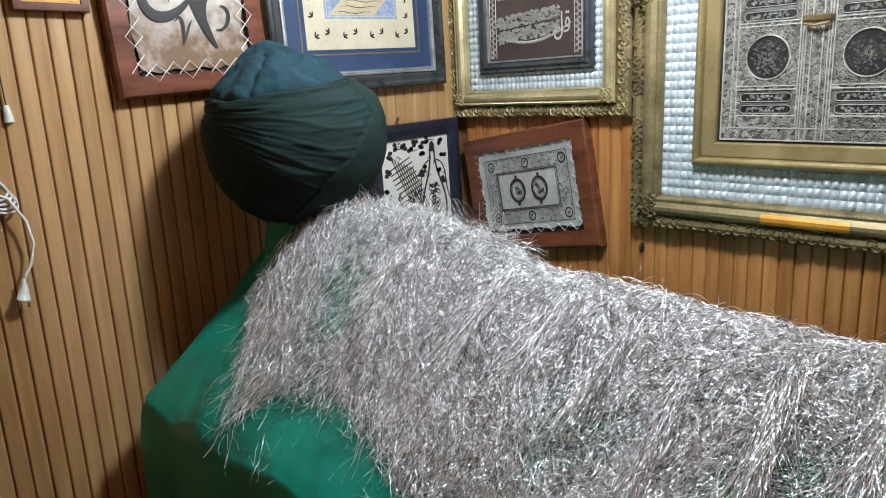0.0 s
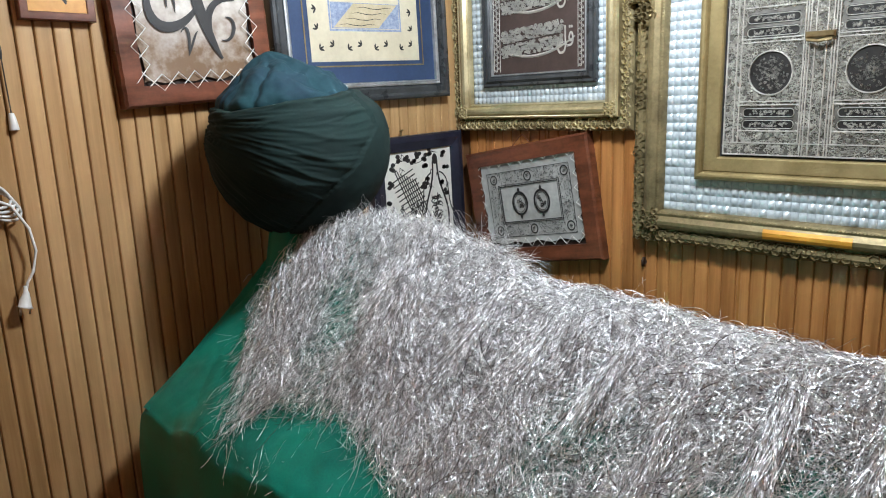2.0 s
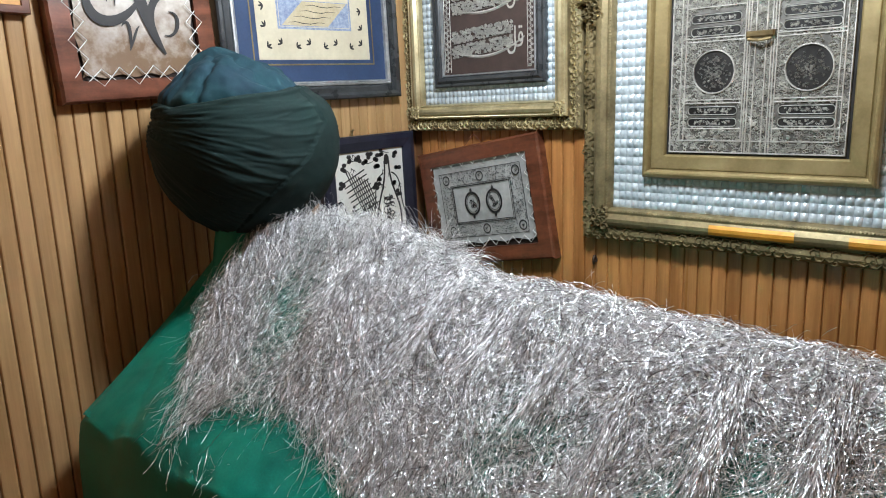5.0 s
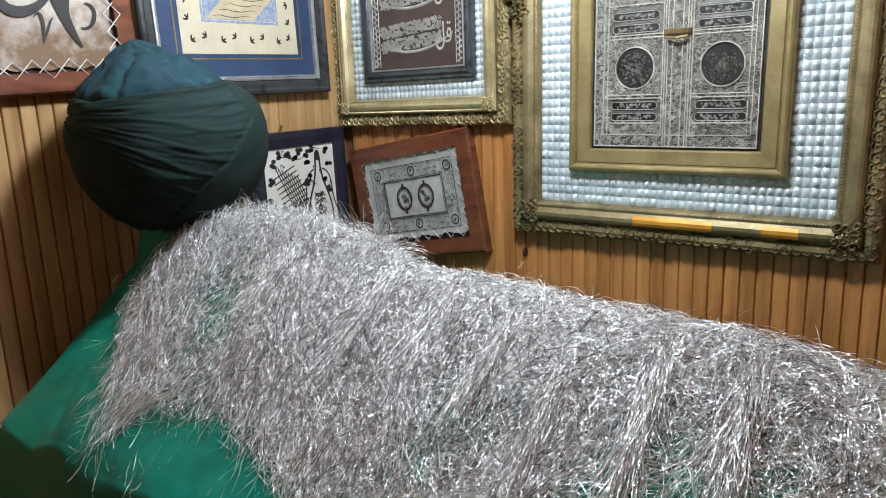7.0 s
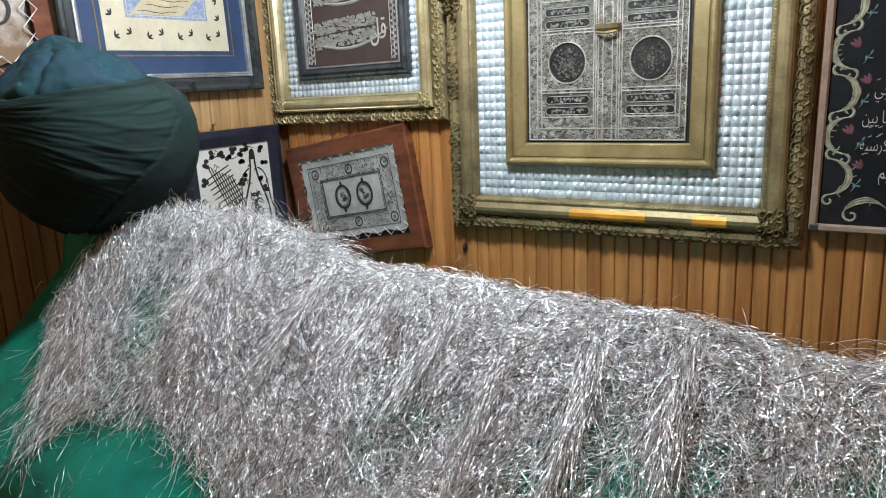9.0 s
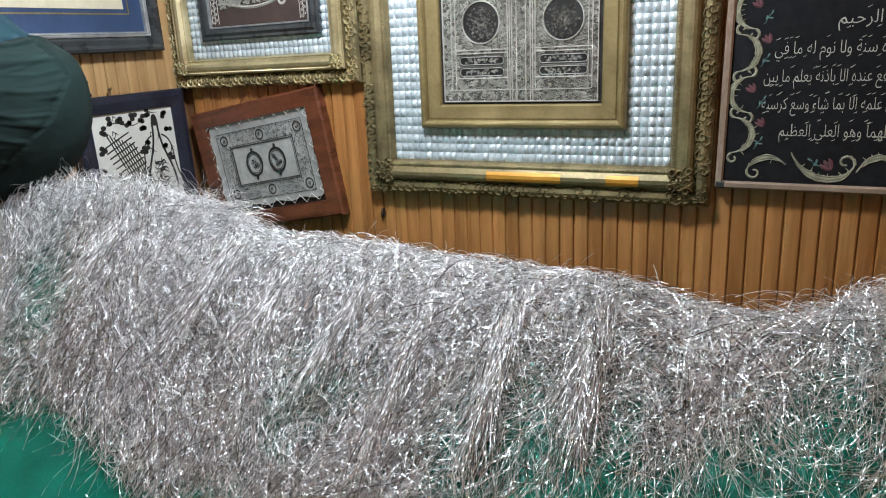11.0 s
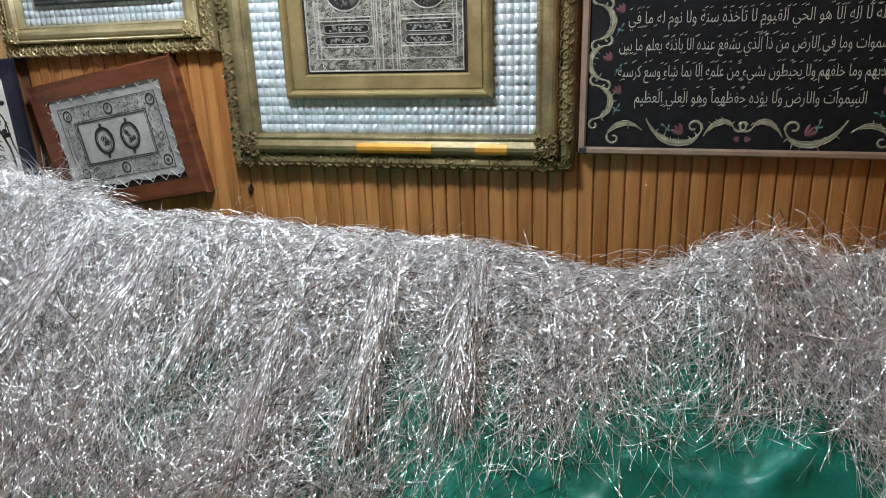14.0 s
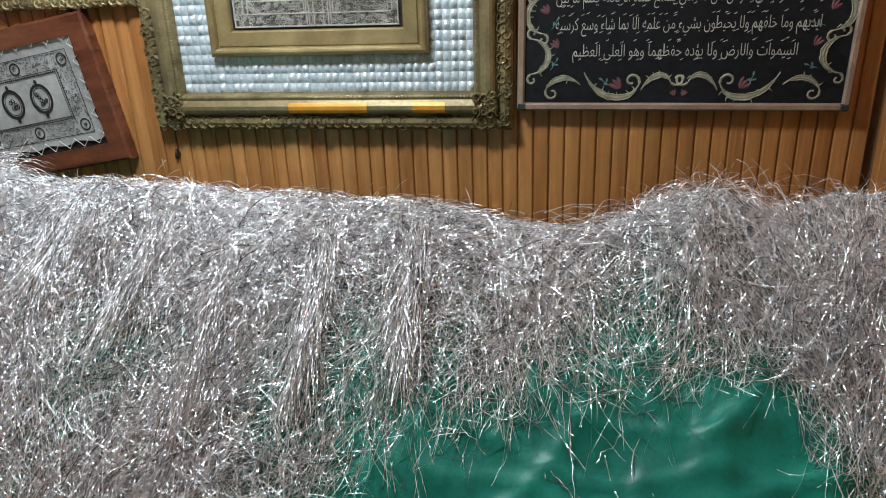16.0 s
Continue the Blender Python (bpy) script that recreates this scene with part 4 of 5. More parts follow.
# --- embroidered verse panel
def embroidered_panel():
    w, h = .735, .66
    t = thing("embroidered_panel", on_b(2.0, 1.219, -0.9), "black embroidered verse panel in a slim tan metal frame", "picture frame", "framed pictures on the walls")
    for name, a in (("bottom_rail", (-w / 2 + .004, w / 2 - .004, 0, .017)), ("top_rail", (-w / 2 + .004, w / 2 - .004, h - .017, h)), ("side_rail", (-w / 2, -w / 2 + .017, .004, h - .004)), ("side_rail", (w / 2 - .017, w / 2, .004, h - .004))):
        s = Soup()
        s.slab(*a, -.0128, .020 if "side" in name else .0212, .004)
        part(name, s.mesh(name, TAN_FRAME), t)
    for sx in (-1, 1):
        s = Soup()
        s.slab(sx * (w / 2 - .012) - .010, sx * (w / 2 - .012) + .010, .0, .016, .001, .0222, .003)
        part("corner_clip", s.mesh("corner_clip", DARK_FRAME), t)
    s = Soup()
    s.slab(-w / 2 + .012, w / 2 - .012, .012, h - .012, .002, .012)
    cloth = part("cloth", s.mesh("cloth", BLACK_CLOTH), t, "black embroidered cloth")
    lines = ("\u0627\u0644\u0633\u0645\u0648\u0627\u062a \u0648\u0627\u0644\u0627\u0631\u0636 \u0648\u0644\u0627 \u064a\u0624\u062f\u0647 \u062d\u0641\u0638\u0647\u0645\u0627 \u0648\u0647\u0648 \u0627\u0644\u0639\u0644\u064a \u0627\u0644\u0639\u0638\u064a\u0645",
             "\u0627\u064a\u062f\u064a\u0647\u0645 \u0648\u0645\u0627 \u062e\u0644\u0641\u0647\u0645 \u0648\u0644\u0627 \u064a\u062d\u064a\u0637\u0648\u0646 \u0628\u0634\u064a\u0621 \u0645\u0646 \u0639\u0644\u0645\u0647 \u0627\u0644\u0627 \u0628\u0645\u0627 \u0634\u0627\u0621 \u0648\u0633\u0639 \u0643\u0631\u0633\u064a\u0647",
             "\u0627\u0644\u0633\u0645\u0648\u0627\u062a \u0648\u0645\u0627 \u0641\u064a \u0627\u0644\u0627\u0631\u0636 \u0645\u0646 \u0630\u0627 \u0627\u0644\u0630\u064a \u064a\u0634\u0641\u0639 \u0639\u0646\u062f\u0647 \u0627\u0644\u0627 \u0628\u0627\u0630\u0646\u0647 \u064a\u0639\u0644\u0645 \u0645\u0627 \u0628\u064a\u0646",
             "\u0627\u0644\u0644\u0647 \u0644\u0627 \u0627\u0644\u0647 \u0627\u0644\u0627 \u0647\u0648 \u0627\u0644\u062d\u064a \u0627\u0644\u0642\u064a\u0648\u0645 \u0644\u0627 \u062a\u0627\u062e\u0630\u0647 \u0633\u0646\u0629 \u0648\u0644\u0627 \u0646\u0648\u0645 \u0644\u0647 \u0645\u0627 \u0641\u064a")
    lines += ("\u0628\u0633\u0645 \u0627\u0644\u0644\u0647 \u0627\u0644\u0631\u062d\u0645\u0646 \u0627\u0644\u0631\u062d\u064a\u0645",)
    z0, z1 = .0121, .0136
    for k, (body, wd) in enumerate(zip(lines, (.485, .565, .565, .53, .30))):
        y = .122 + .0585 * k
        lettering("verse_line", arabic(body), .037, wd, 0, y, .0122, THREAD, cloth, "cream embroidered verse", .0006, -.00035)
        # vowel marks over and under the letters
        s = Soup()
        for _ in range(int(wd * 75)):
            mx, my = rng.uniform(-wd / 2, wd / 2), y + (rng.uniform(.027, .034) if rng.random() < .7 else rng.uniform(-.010, -.006))
            if rng.random() < .7:
                s.stroke([(mx, my), (mx + .004, my + .0015), (mx + .008, my + .004)], .0018, z0, z1)
            else:
                s.stroke(bezier((mx, my), (mx + .002, my + .007), (mx + .006, my - .002), (mx + .006, my + .006), 5), .0016, z0, z1)
        tagged(part("vowel_mark", s.mesh("vowel_mark", THREAD), cloth), kind="stuff")

    def scroll(pts, fat, curl_a, curl_b):
        """A leaf scroll along pts: stranded body, frayed barbs, curled ends."""
        s = Soup()
        n = len(pts)
        s.stroke(pts, lambda u: fat * (.18 + .55 * math.sin(math.pi * u) ** 1.3), z0, z1)
        for off in (-.42, .38):
            q = []
            for k, (x, y) in enumerate(pts[2:-2], 2):
                ax, ay = pts[k - 1]
                bx, by = pts[k + 1]
                L = math.hypot(bx - ax, by - ay) or 1
                wv = off * fat * math.sin(math.pi * k / (n - 1)) * rng.uniform(.8, 1.2)
                q.append((x - (by - ay) / L * wv, y + (bx - ax) / L * wv))
            s.stroke(q, fat * .22, z0 + .0004, z1 + .0006)
        for k in range(3, n - 2, 2):
            x, y = pts[k]
            a = math.atan2(pts[k + 1][1] - y, pts[k + 1][0] - x) + rng.choice((-1, 1)) * rng.uniform(.5, .9)
            L = fat * rng.uniform(.7, 1.15)
            s.stroke([(x, y), (x + L * .6 * math.cos(a), y + L * .6 * math.sin(a)), (x + L * math.cos(a + .5), y + L * math.sin(a + .5))], fat * .22, z0, z1)
        for (x, y), (bx, by), turn in ((pts[0], pts[1], curl_a), (pts[-1], pts[-2], curl_b)):
            if not turn:
                continue
            a, r, q = math.atan2(y - by, x - bx), abs(turn), [(x, y)]
            for step in range(9):
                a += math.copysign(.62, turn)
                x, y, r = x + r * math.cos(a), y + r * math.sin(a), r * .88
                q.append((x, y))
            s.stroke(q, lambda u: fat * (.42 - .12 * u), z0, z1)
        part("scroll", s.mesh("scroll", THREAD_OLIVE), cloth)

    def tulip(x, y, a, size):
        s = Soup()
        for d in (-.55, 0, .55):
            s.stroke([(x + size * u * math.cos(a + d * (1.3 - .5 * u)), y + size * u * math.sin(a + d * (1.3 - .5 * u))) for u in (0, .3, .7, 1)], size * .36, z0, z1)
        part("blossom", s.mesh("blossom", THREAD_PINK), cloth)

    def sprig(x, y, a, size):
        s = Soup()
        s.stroke(bezier((x, y), (x + size * .5 * math.cos(a), y + size * .5 * math.sin(a)), (x + size * math.cos(a + .5), y + size * math.sin(a + .5)), (x + 1.5 * size * math.cos(a + .3), y + 1.5 * size * math.sin(a + .3)), 8), size * .10, z0, z1)
        for u, d in ((.5, .8), (.8, -.7), (1.3, .5)):
            px, py = x + size * u * math.cos(a + .3), y + size * u * math.sin(a + .3)
            s.stroke([(px + size * .55 * v * math.cos(a + d), py + size * .55 * v * math.sin(a + d)) for v in (0, .4, .8, 1)], size * .24, z0, z1)
        part("leaf_sprig", s.mesh("leaf_sprig", THREAD_TEAL), cloth)

    for f in (-1, 1):
        m = lambda L: [(f * x, y) for x, y in L]
        scroll(m(bezier((.222, .058), (.255, .088), (.290, .070), (.302, .045), 14)), .014, 0, f * -.010)
        scroll(m(bezier((.214, .086), (.185, .020), (.105, .010), (.088, .062), 18)), .016, 0, f * -.011)
        scroll(m(bezier((.084, .046), (.066, .084), (.030, .092), (.018, .062), 14)), .014, 0, f * -.010)
        tulip(f * .132, .050, 1.57 - f * .7, .026)
        sprig(f * .150, .052, 1.57 + f * -.6, .020)
        tulip(f * .008, .034, 1.57 - f * .5, .014)
        for k, y in enumerate((.122, .212, .302, .392, .482, .572)):
            g = -1 if k % 2 == 0 else 1
            x0 = .318 + (.020 if k % 2 == 0 else -.012)
            scroll(m(bezier((x0, y + .040), (x0 + g * .055, y + .036), (x0 + g * .055, y - .034), (x0, y - .040), 16)), .015, f * g * -.008, f * g * .008)
            tulip(f * (.276 if k % 2 == 0 else .300), y + (.020 if k % 2 == 0 else .005), 1.57 - f * .6, .021)
            sprig(f * .292, y - .030, 1.57 + f * .9, .018)
    return t


gilt_door_frame()
gilt_verse_frame()
tilted_frame()
hide_frame()
blue_frame()
vase_frame()
small_plaque()
embroidered_panel()

# ---------------------------------------------------------------- pull switch, cable, hook
cordset = thing("pull_switch", Matrix.Translation((0.012, -1.395, 1.57)), "dark pull cord with white bell-shaped end hanging on the boards", "pull switch")
s = Soup()
s.tube([(0, -.003, .40), (0, -.004, .17), (0, -.002, .155), (.001, 0, .03)], .0014, 5)
part("cord", s.mesh("cord", INK), cordset)
s = Soup()
s.tube([(0, -.004, .175), (.001, -.003, .160), (0, -.004, .145)], .0045, 6)
part("cord_knot", s.mesh("cord_knot", INK), cordset)
s = Soup()
s.tube([(0.001, 0, .034), (.001, 0, .028), (.001, .001, .012), (.001, .001, .0), (.001, .001, -.002)], lambda u: .005 + .005 * min(1, u * 1.5), 10)
part("bell", s.mesh("bell", WHITE_PLASTIC, True), cordset)

cable = thing("power_cable", Matrix.Translation((0.02, -1.44, 1.19)), "coiled white power cable with a two-pin plug hanging on the boards", "cable")
s = Soup()
for k in range(4):
    s.tube([(.004 + .004 * k, -.010 - .01 * k + .040 * math.cos(a) * (1 + .1 * k), .225 + .01 * k + .030 * math.sin(a) - .02 * math.cos(a)) for a in [2 * math.pi * q / 18 for q in range(19)]], .0032, 6)
part("coil", s.mesh("coil", WHITE_PLASTIC, True), cable)
s = Soup()
s.tube([(.016, -.03, .245), (.018, .010, .222), (.02, .036, .170), (.018, .043, .120), (.016, .032, .075), (.014, .018, .052), (.013, .013, .035)], .0033, 6)
s.tube([(.01, -.012, .25), (.008, -.008, .32), (.006, -.016, .45), (.004, -.010, .62)], .0045, 6)
part("lead", s.mesh("lead", WHITE_PLASTIC, True), cable)
s = Soup()
s.tube([(.013, .013, .046), (.013, .013, .040), (.013, .012, .038), (.013, .012, .030), (.013, .009, .020), (.013, .006, .002), (.013, .005, -.001)], lambda u: .0045 if u < .4 else .0045 + .0125 * (u - .4) / .6, 10)
plug = part("plug", s.mesh("plug", WHITE_PLASTIC, True), cable)
for dy in (-.009, .009):
    s = Soup()
    s.tube([(.013, .005 + dy, .0), (.013, .004 + dy, -.018)], .0022, 6)
    part("pin", s.mesh("pin", METAL, True), plug)

hook = thing("wall_hook", Matrix.Translation((.7185, -0.006, 1.113)), "small dark metal hook in the pine boards", "hook")
s = Soup()
s.tube([(0, .004, .010), (.001, -.006, .012), (.001, -.012, .004), (0, -.010, -.008), (-.003, -.004, -.012)], .0035, 6)
part("shank", s.mesh("shank", KNOT, True), hook)
s = Soup()
s.tube([(0, .002, 0), (0, -.003, 0)], .009, 10)
part("plate", s.mesh("plate", KNOT, False), hook)

# ---------------------------------------------------------------- cenotaph
RIDGE_Y, SLOPE, HALF, HEAD_X, FOOT_X, EAVE = -0.82, 0.80, 0.445, 0.150, 2.26, 0.0
TOP_X = (0.10, 0.25, 0.34, 0.44, 0.60, 0.73, 0.85, 1.00, 1.15, 1.30, 1.50, 1.62, 1.74, 1.81, 1.85, 1.93, 1.985, 2.04, 2.11, 2.20, 2.30)
TOP_Z = (1.26, 1.305, 1.340, 1.352, 1.346, 1.330, 1.296, 1.263, 1.257, 1.246, 1.239, 1.223, 1.206, 1.208, 1.250, 1.270, 1.242, 1.252, 1.248, 1.228, 1.19)


def top_z(x):
    return float(np.interp(x, TOP_X, TOP_Z))


def cloth_ridge(x):
    """Height of the cloth along the ridge."""
    base = np.interp(x, (0.10, 0.45, 0.75, 1.0, 1.75, 2.3), (1.262, 1.285, 1.275, 1.235, 1.195, 1.185))
    return base


def cloth_z(x, d):
    """Height of the cloth at x and at d metres from the ridge line, measured level."""
    r = np.sqrt(d * d + 0.05 ** 2) - 0.05
    z = cloth_ridge(x) - SLOPE * r * (1.09 - 0.05 * x) - 0.020 * np.sin(np.pi * np.clip(np.abs(d) / HALF, 0, 1)) * np.exp(-(x - HEAD_X) / 0.35) + 0.045 * np.exp(-((x - 1.94) / 0.085) ** 2 - (d / 0.09) ** 2)
    return z


def build_cover():
    t = thing("cenotaph", Matrix.Translation((1.2, RIDGE_Y, 0)), "gabled cenotaph draped in shiny green satin cloth", "cenotaph")
    nx, nd = 300, 150
    vs, fs = [], []
    drop = 22
    ds = [HALF * (-1 + 2 * k / nd) for k in range(nd + 1)]
    cols = nd + 1 + 2 * drop
    for i in range(nx + 1):
        x = HEAD_X + (FOOT_X - HEAD_X) * i / nx
        col = []
        e = max(0.0, 1 - (x - HEAD_X) / .03)
        for k in range(cols):
            if k < drop or k >= drop + nd + 1:
                side = -1 if k < drop else 1
                j = (drop - k) / drop if k < drop else (k - drop - nd) / drop
                ze = cloth_z(x, HALF)
                fold = .016 * math.sin(x * 17 + 2.5 * noise.noise((x * 3, side, 0))) * min(1, j * 3)
                d = side * (HALF + .012 * min(1, j * 10) + fold)
                z = ze * (1 - j) + .004
            else:
                d = ds[k - drop]
                z = cloth_z(x, d) - .010 * e * e
                a = abs(d) / HALF
                z += (.010 * noise.noise((x * 5.0, d * 4.0, 1.7)) + .0035 * abs(noise.noise((x * 11 + d * 5, d * 7, 5.1))) * 2) * min(1, a * 2.2)
                z += .010 * math.exp(-((x - .285 - .32 * (abs(d) - .1)) / .012) ** 2) * (1 if d < 0 and .15 < a < .75 else 0) * .35
                z -= .010 * math.exp(-((a - 1) / .035) ** 2)
                # soft folds towards the eave and sharp creases in the slack satin
                slack = .18 + .82 * min(1, max(0, (x - 1.45) / .3))
                rise = max(0.0, min(1.0, (a - .55) / .45))
                z += .011 * rise * rise * math.sin(x * 19 + 3 * noise.noise((x * 2.2, d * 3, 4.0)))
                for turn, freq, amp, seed in ((.5, 7.0, .010, 1.0), (-.9, 12.0, .008, 5.0), (1.3, 19.0, .006, 9.0), (.1, 28.0, .0035, 3.0)):
                    cu, cv = x * math.cos(turn) + d * math.sin(turn), d * math.cos(turn) - x * math.sin(turn)
                    q = noise.noise((cu * freq, cv * freq * .38, seed))
                    z += amp * slack * max(0, 1 - abs(q) * 3.4) ** 2 * min(1, max(0, a - .22) * 3.5)
            col.append((x - 1.2, d, z))
        vs += col
    fs = [(i * cols + k, i * cols + k + 1, (i + 1) * cols + k + 1, (i + 1) * cols + k) for i in range(nx) for k in range(cols - 1)]
    # gable ends
    for i, sgn in ((0, -1), (nx, 1)):
        base = len(vs)
        row = [vs[i * cols + k] for k in range(drop, drop + nd + 1)]
        m = 14
        for j in range(1, m + 1):
            for (x, d, z) in row:
                u = j / m
                flare = .055 * math.sin(math.pi * min(1, u * 3)) * max(0, 1 - abs(d) / .30) if sgn < 0 else 0
                vs.append((x + sgn * (.010 * min(1, u * 6) + flare + .012 * math.sin(d * 23) * u), d, z * (1 - u) + .004 * u))
        prev = [i * cols + k for k in range(drop, drop + nd + 1)]
        for j in range(m):
            cur = [base + j * (nd + 1) + k for k in range(nd + 1)]
            for k in range(nd):
                f = (prev[k], prev[k + 1], cur[k + 1], cur[k])
                fs.append(f if sgn > 0 else f[::-1])
            prev = cur
    part("cloth_cover", mesh_from("cloth_cover", vs, fs, SATIN, True), t, "shiny green satin cloth")
    # raised hem fold of a second layer near the head
    s = Soup()
    n = 26
    pv = []
    for k in range(n + 1):
        u = k / n
        d = -(.03 + (HALF - .035) * u)
        x = HEAD_X + .028
        for j in range(4):
            xx = HEAD_X + .002 + .045 * j / 3 * (1 - .25 * u)
            pv.append((xx - 1.2, d, cloth_z(xx, d) + .003 + .003 * math.sin(j * 1.05) + .003 * noise.noise((u * 6, j, 2))))
    s.add(pv, [(4 * k + j, 4 * k + j + 1, 4 * k + j + 5, 4 * k + j + 4) for k in range(n) for j in range(3)])
    part("hem", s.mesh("hem", SATIN, True), t)
    # draped head post below the turban
    s = Soup()
    n, m = 40, 14
    vs = []
    for j in range(m + 1):
        v = j / m
        for k in range(n):
            a = 2 * math.pi * k / n
            r = (.155 - .070 * v ** .7) * (1 + .06 * math.sin(7 * a + 2 * v) * (1 - v * .5))
            vs.append((TX - 1.2 + r * math.cos(a) * .8, TY - RIDGE_Y + r * math.sin(a) * 1.0, 1.08 + .27 * v))
    s.add(vs, [(j * n + k, j * n + (k + 1) % n, (j + 1) * n + (k + 1) % n, (j + 1) * n + k) for j in range(m) for k in range(n)])
    part("draped_post", s.mesh("draped_post", SATIN, True), t, "green cloth round the head post")
    return t


TX, TY, TZ, TR = 0.264, -0.850, 1.497, 0.216


def build_turban():
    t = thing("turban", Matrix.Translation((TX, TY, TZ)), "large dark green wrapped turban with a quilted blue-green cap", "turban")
    # band edge and cap line shaped to fit the view from the camera
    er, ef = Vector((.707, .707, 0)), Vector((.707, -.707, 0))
    view_seam_v, view_seam_u = (-1.0, -.9, -.58, -.15, .21, .55, .8), (-.3, -.1, .25, .72, .90, .76, .62)

    def cap_line(u):
        return float(np.interp(u, (-1, -.86, -.55, 0, .5, .68, 1), (.50, .46, .40, .47, .58, .66, .74)))

    def surface(d, what):
        u, v, w = d.dot(er), d.z, d.dot(ef)
        # upper right flattened to match the outline from the camera
        flat = max(0.0, min(1.0, (u + .25) / .8)) * max(0.0, min(1.0, (v - .35) / .4))
        r = TR * (1.0 - .02 * v * v - .13 * flat * flat * (3 - 2 * flat))
        if what == "wrap":
            band = u - float(np.interp(v, view_seam_v, view_seam_u)) if w > -.2 else -1
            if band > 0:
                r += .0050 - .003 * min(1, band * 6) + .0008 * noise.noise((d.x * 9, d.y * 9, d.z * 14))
            else:
                # creases fan out from a gathered side spot, placed to fit the camera's view
                px, py = u + 1.22, v - .30
                q, far = math.atan2(py, px) + .10 * w, math.hypot(px, py)
                f = noise.noise((far * 1.1, q * 17, w * .5))
                g = noise.noise((far * 2.0 + 5, q * 38, w * .8))
                k = .55 + .45 * noise.noise((u * 2, v * 2, 6.5))
                r += .0068 * (1 - min(1, abs(f) * 3.6)) * k + .0040 * (1 - min(1, abs(g) * 3.4)) * k + .003 * noise.noise((u * 2.4, v * 5, w * 2))
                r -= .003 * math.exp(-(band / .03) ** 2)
        else:
            px, py = u + .30, w + .05
            a = math.atan2(py, px)
            rad = math.hypot(px, py)
            wave = a * 4.5 + 1.6 * noise.noise((a * 1.7, rad * 2.0, 0)) + .8 * noise.noise((d.x * 7, d.y * 7, 3))
            puff = abs(math.sin(wave)) ** .6
            r += -.007 + .017 * puff * min(1, rad * 1.6) * (.7 + .5 * noise.noise((a * 3, 2, 0))) + .009 * noise.noise((d.x * 5, d.y * 5, d.z * 5))
            r += .002 * noise.noise((d.x * 13, d.y * 13, d.z * 13)) + .034 * math.exp(-(rad / .20) ** 2)
        return d * r

    def shell(what, n=260, m=170):
        vs = []
        for k in range(n):
            ph = 2 * math.pi * k / n
            lim = .9
            for _ in range(12):
                lim = math.acos(max(-1, min(1, cap_line(math.sin(lim) * (math.cos(ph) + math.sin(ph)) * .707))))
            lim += .02 * noise.noise((math.cos(ph) * 2.5, math.sin(ph) * 2.5, 1))
            for j in range(m + 1):
                u = j / m
                th = (lim - .10) + (math.pi - .001 - lim + .10) * u if what == "wrap" else .001 + (lim + .10) * u
                d = Vector((math.sin(th) * math.cos(ph), math.sin(th) * math.sin(ph), math.cos(th)))
                p = surface(d, what)
                o = th - lim
                if what == "wrap":
                    p *= 1 + .020 * math.exp(-((o - .03) / .05) ** 2) - .16 * max(0, -o / .10) ** 1.5
                else:
                    p *= 1 - .05 * max(0, min(1, (o + .14) / .14)) ** 2
                vs.append(p)
        fs = [(k * (m + 1) + j, k * (m + 1) + j + 1, ((k + 1) % n) * (m + 1) + j + 1, ((k + 1) % n) * (m + 1) + j) for j in range(m) for k in range(n)]
        return vs, fs

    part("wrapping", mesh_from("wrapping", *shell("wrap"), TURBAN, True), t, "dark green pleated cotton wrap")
    part("cap", mesh_from("cap", *shell("cap", 200, 70), CAP, True), t, "quilted blue-green cap")
    return t


build_cover()
build_turban()

# ---------------------------------------------------------------- tinsel
LOW_X = (0.20, 0.25, 0.30, 0.40, 0.46, 0.50, 0.54, 0.57, 0.63, 0.68, 0.77, 0.87, 0.95, 1.02, 1.10, 1.25, 1.44, 1.56, 1.62, 1.69, 1.75, 1.81, 1.90, 1.98, 2.00, 2.04, 2.10, 2.20)
LOW_D = (0.05, 0.20, 0.24, 0.33, 0.40, 0.43, 0.42, 0.355, 0.345, 0.345, 0.33, 0.34, 0.365, 0.39, 0.41, 0.41, 0.345, 0.31, 0.26, 0.235, 0.23, 0.215, 0.195, 0.185, 0.25, 0.30, 0.34, 0.37)
LEFT_D = (-.13, .05, .10, .15, .22, .29, .38, .44)
LEFT_X = (.30, .285, .300, .305, .280, .375, .45, .52)
GAPS = ((1.955, .055, .035), (1.81, .055, .03), (1.82, .095, .035), (1.86, .12, .045), (1.75, .16, .04), (1.90, .14, .045), (1.80, .135, .04), (1.30, .155, .03), (1.50, .095, .03), (1.10, .15, .03), (1.38, .21, .03), (2.05, .16, .035), (1.66, .10, .025))


def field(a, b, sa, sb, seed):
    return np.array([noise.noise((p * sa, q * sb, seed)) for p, q in zip(a, b)])


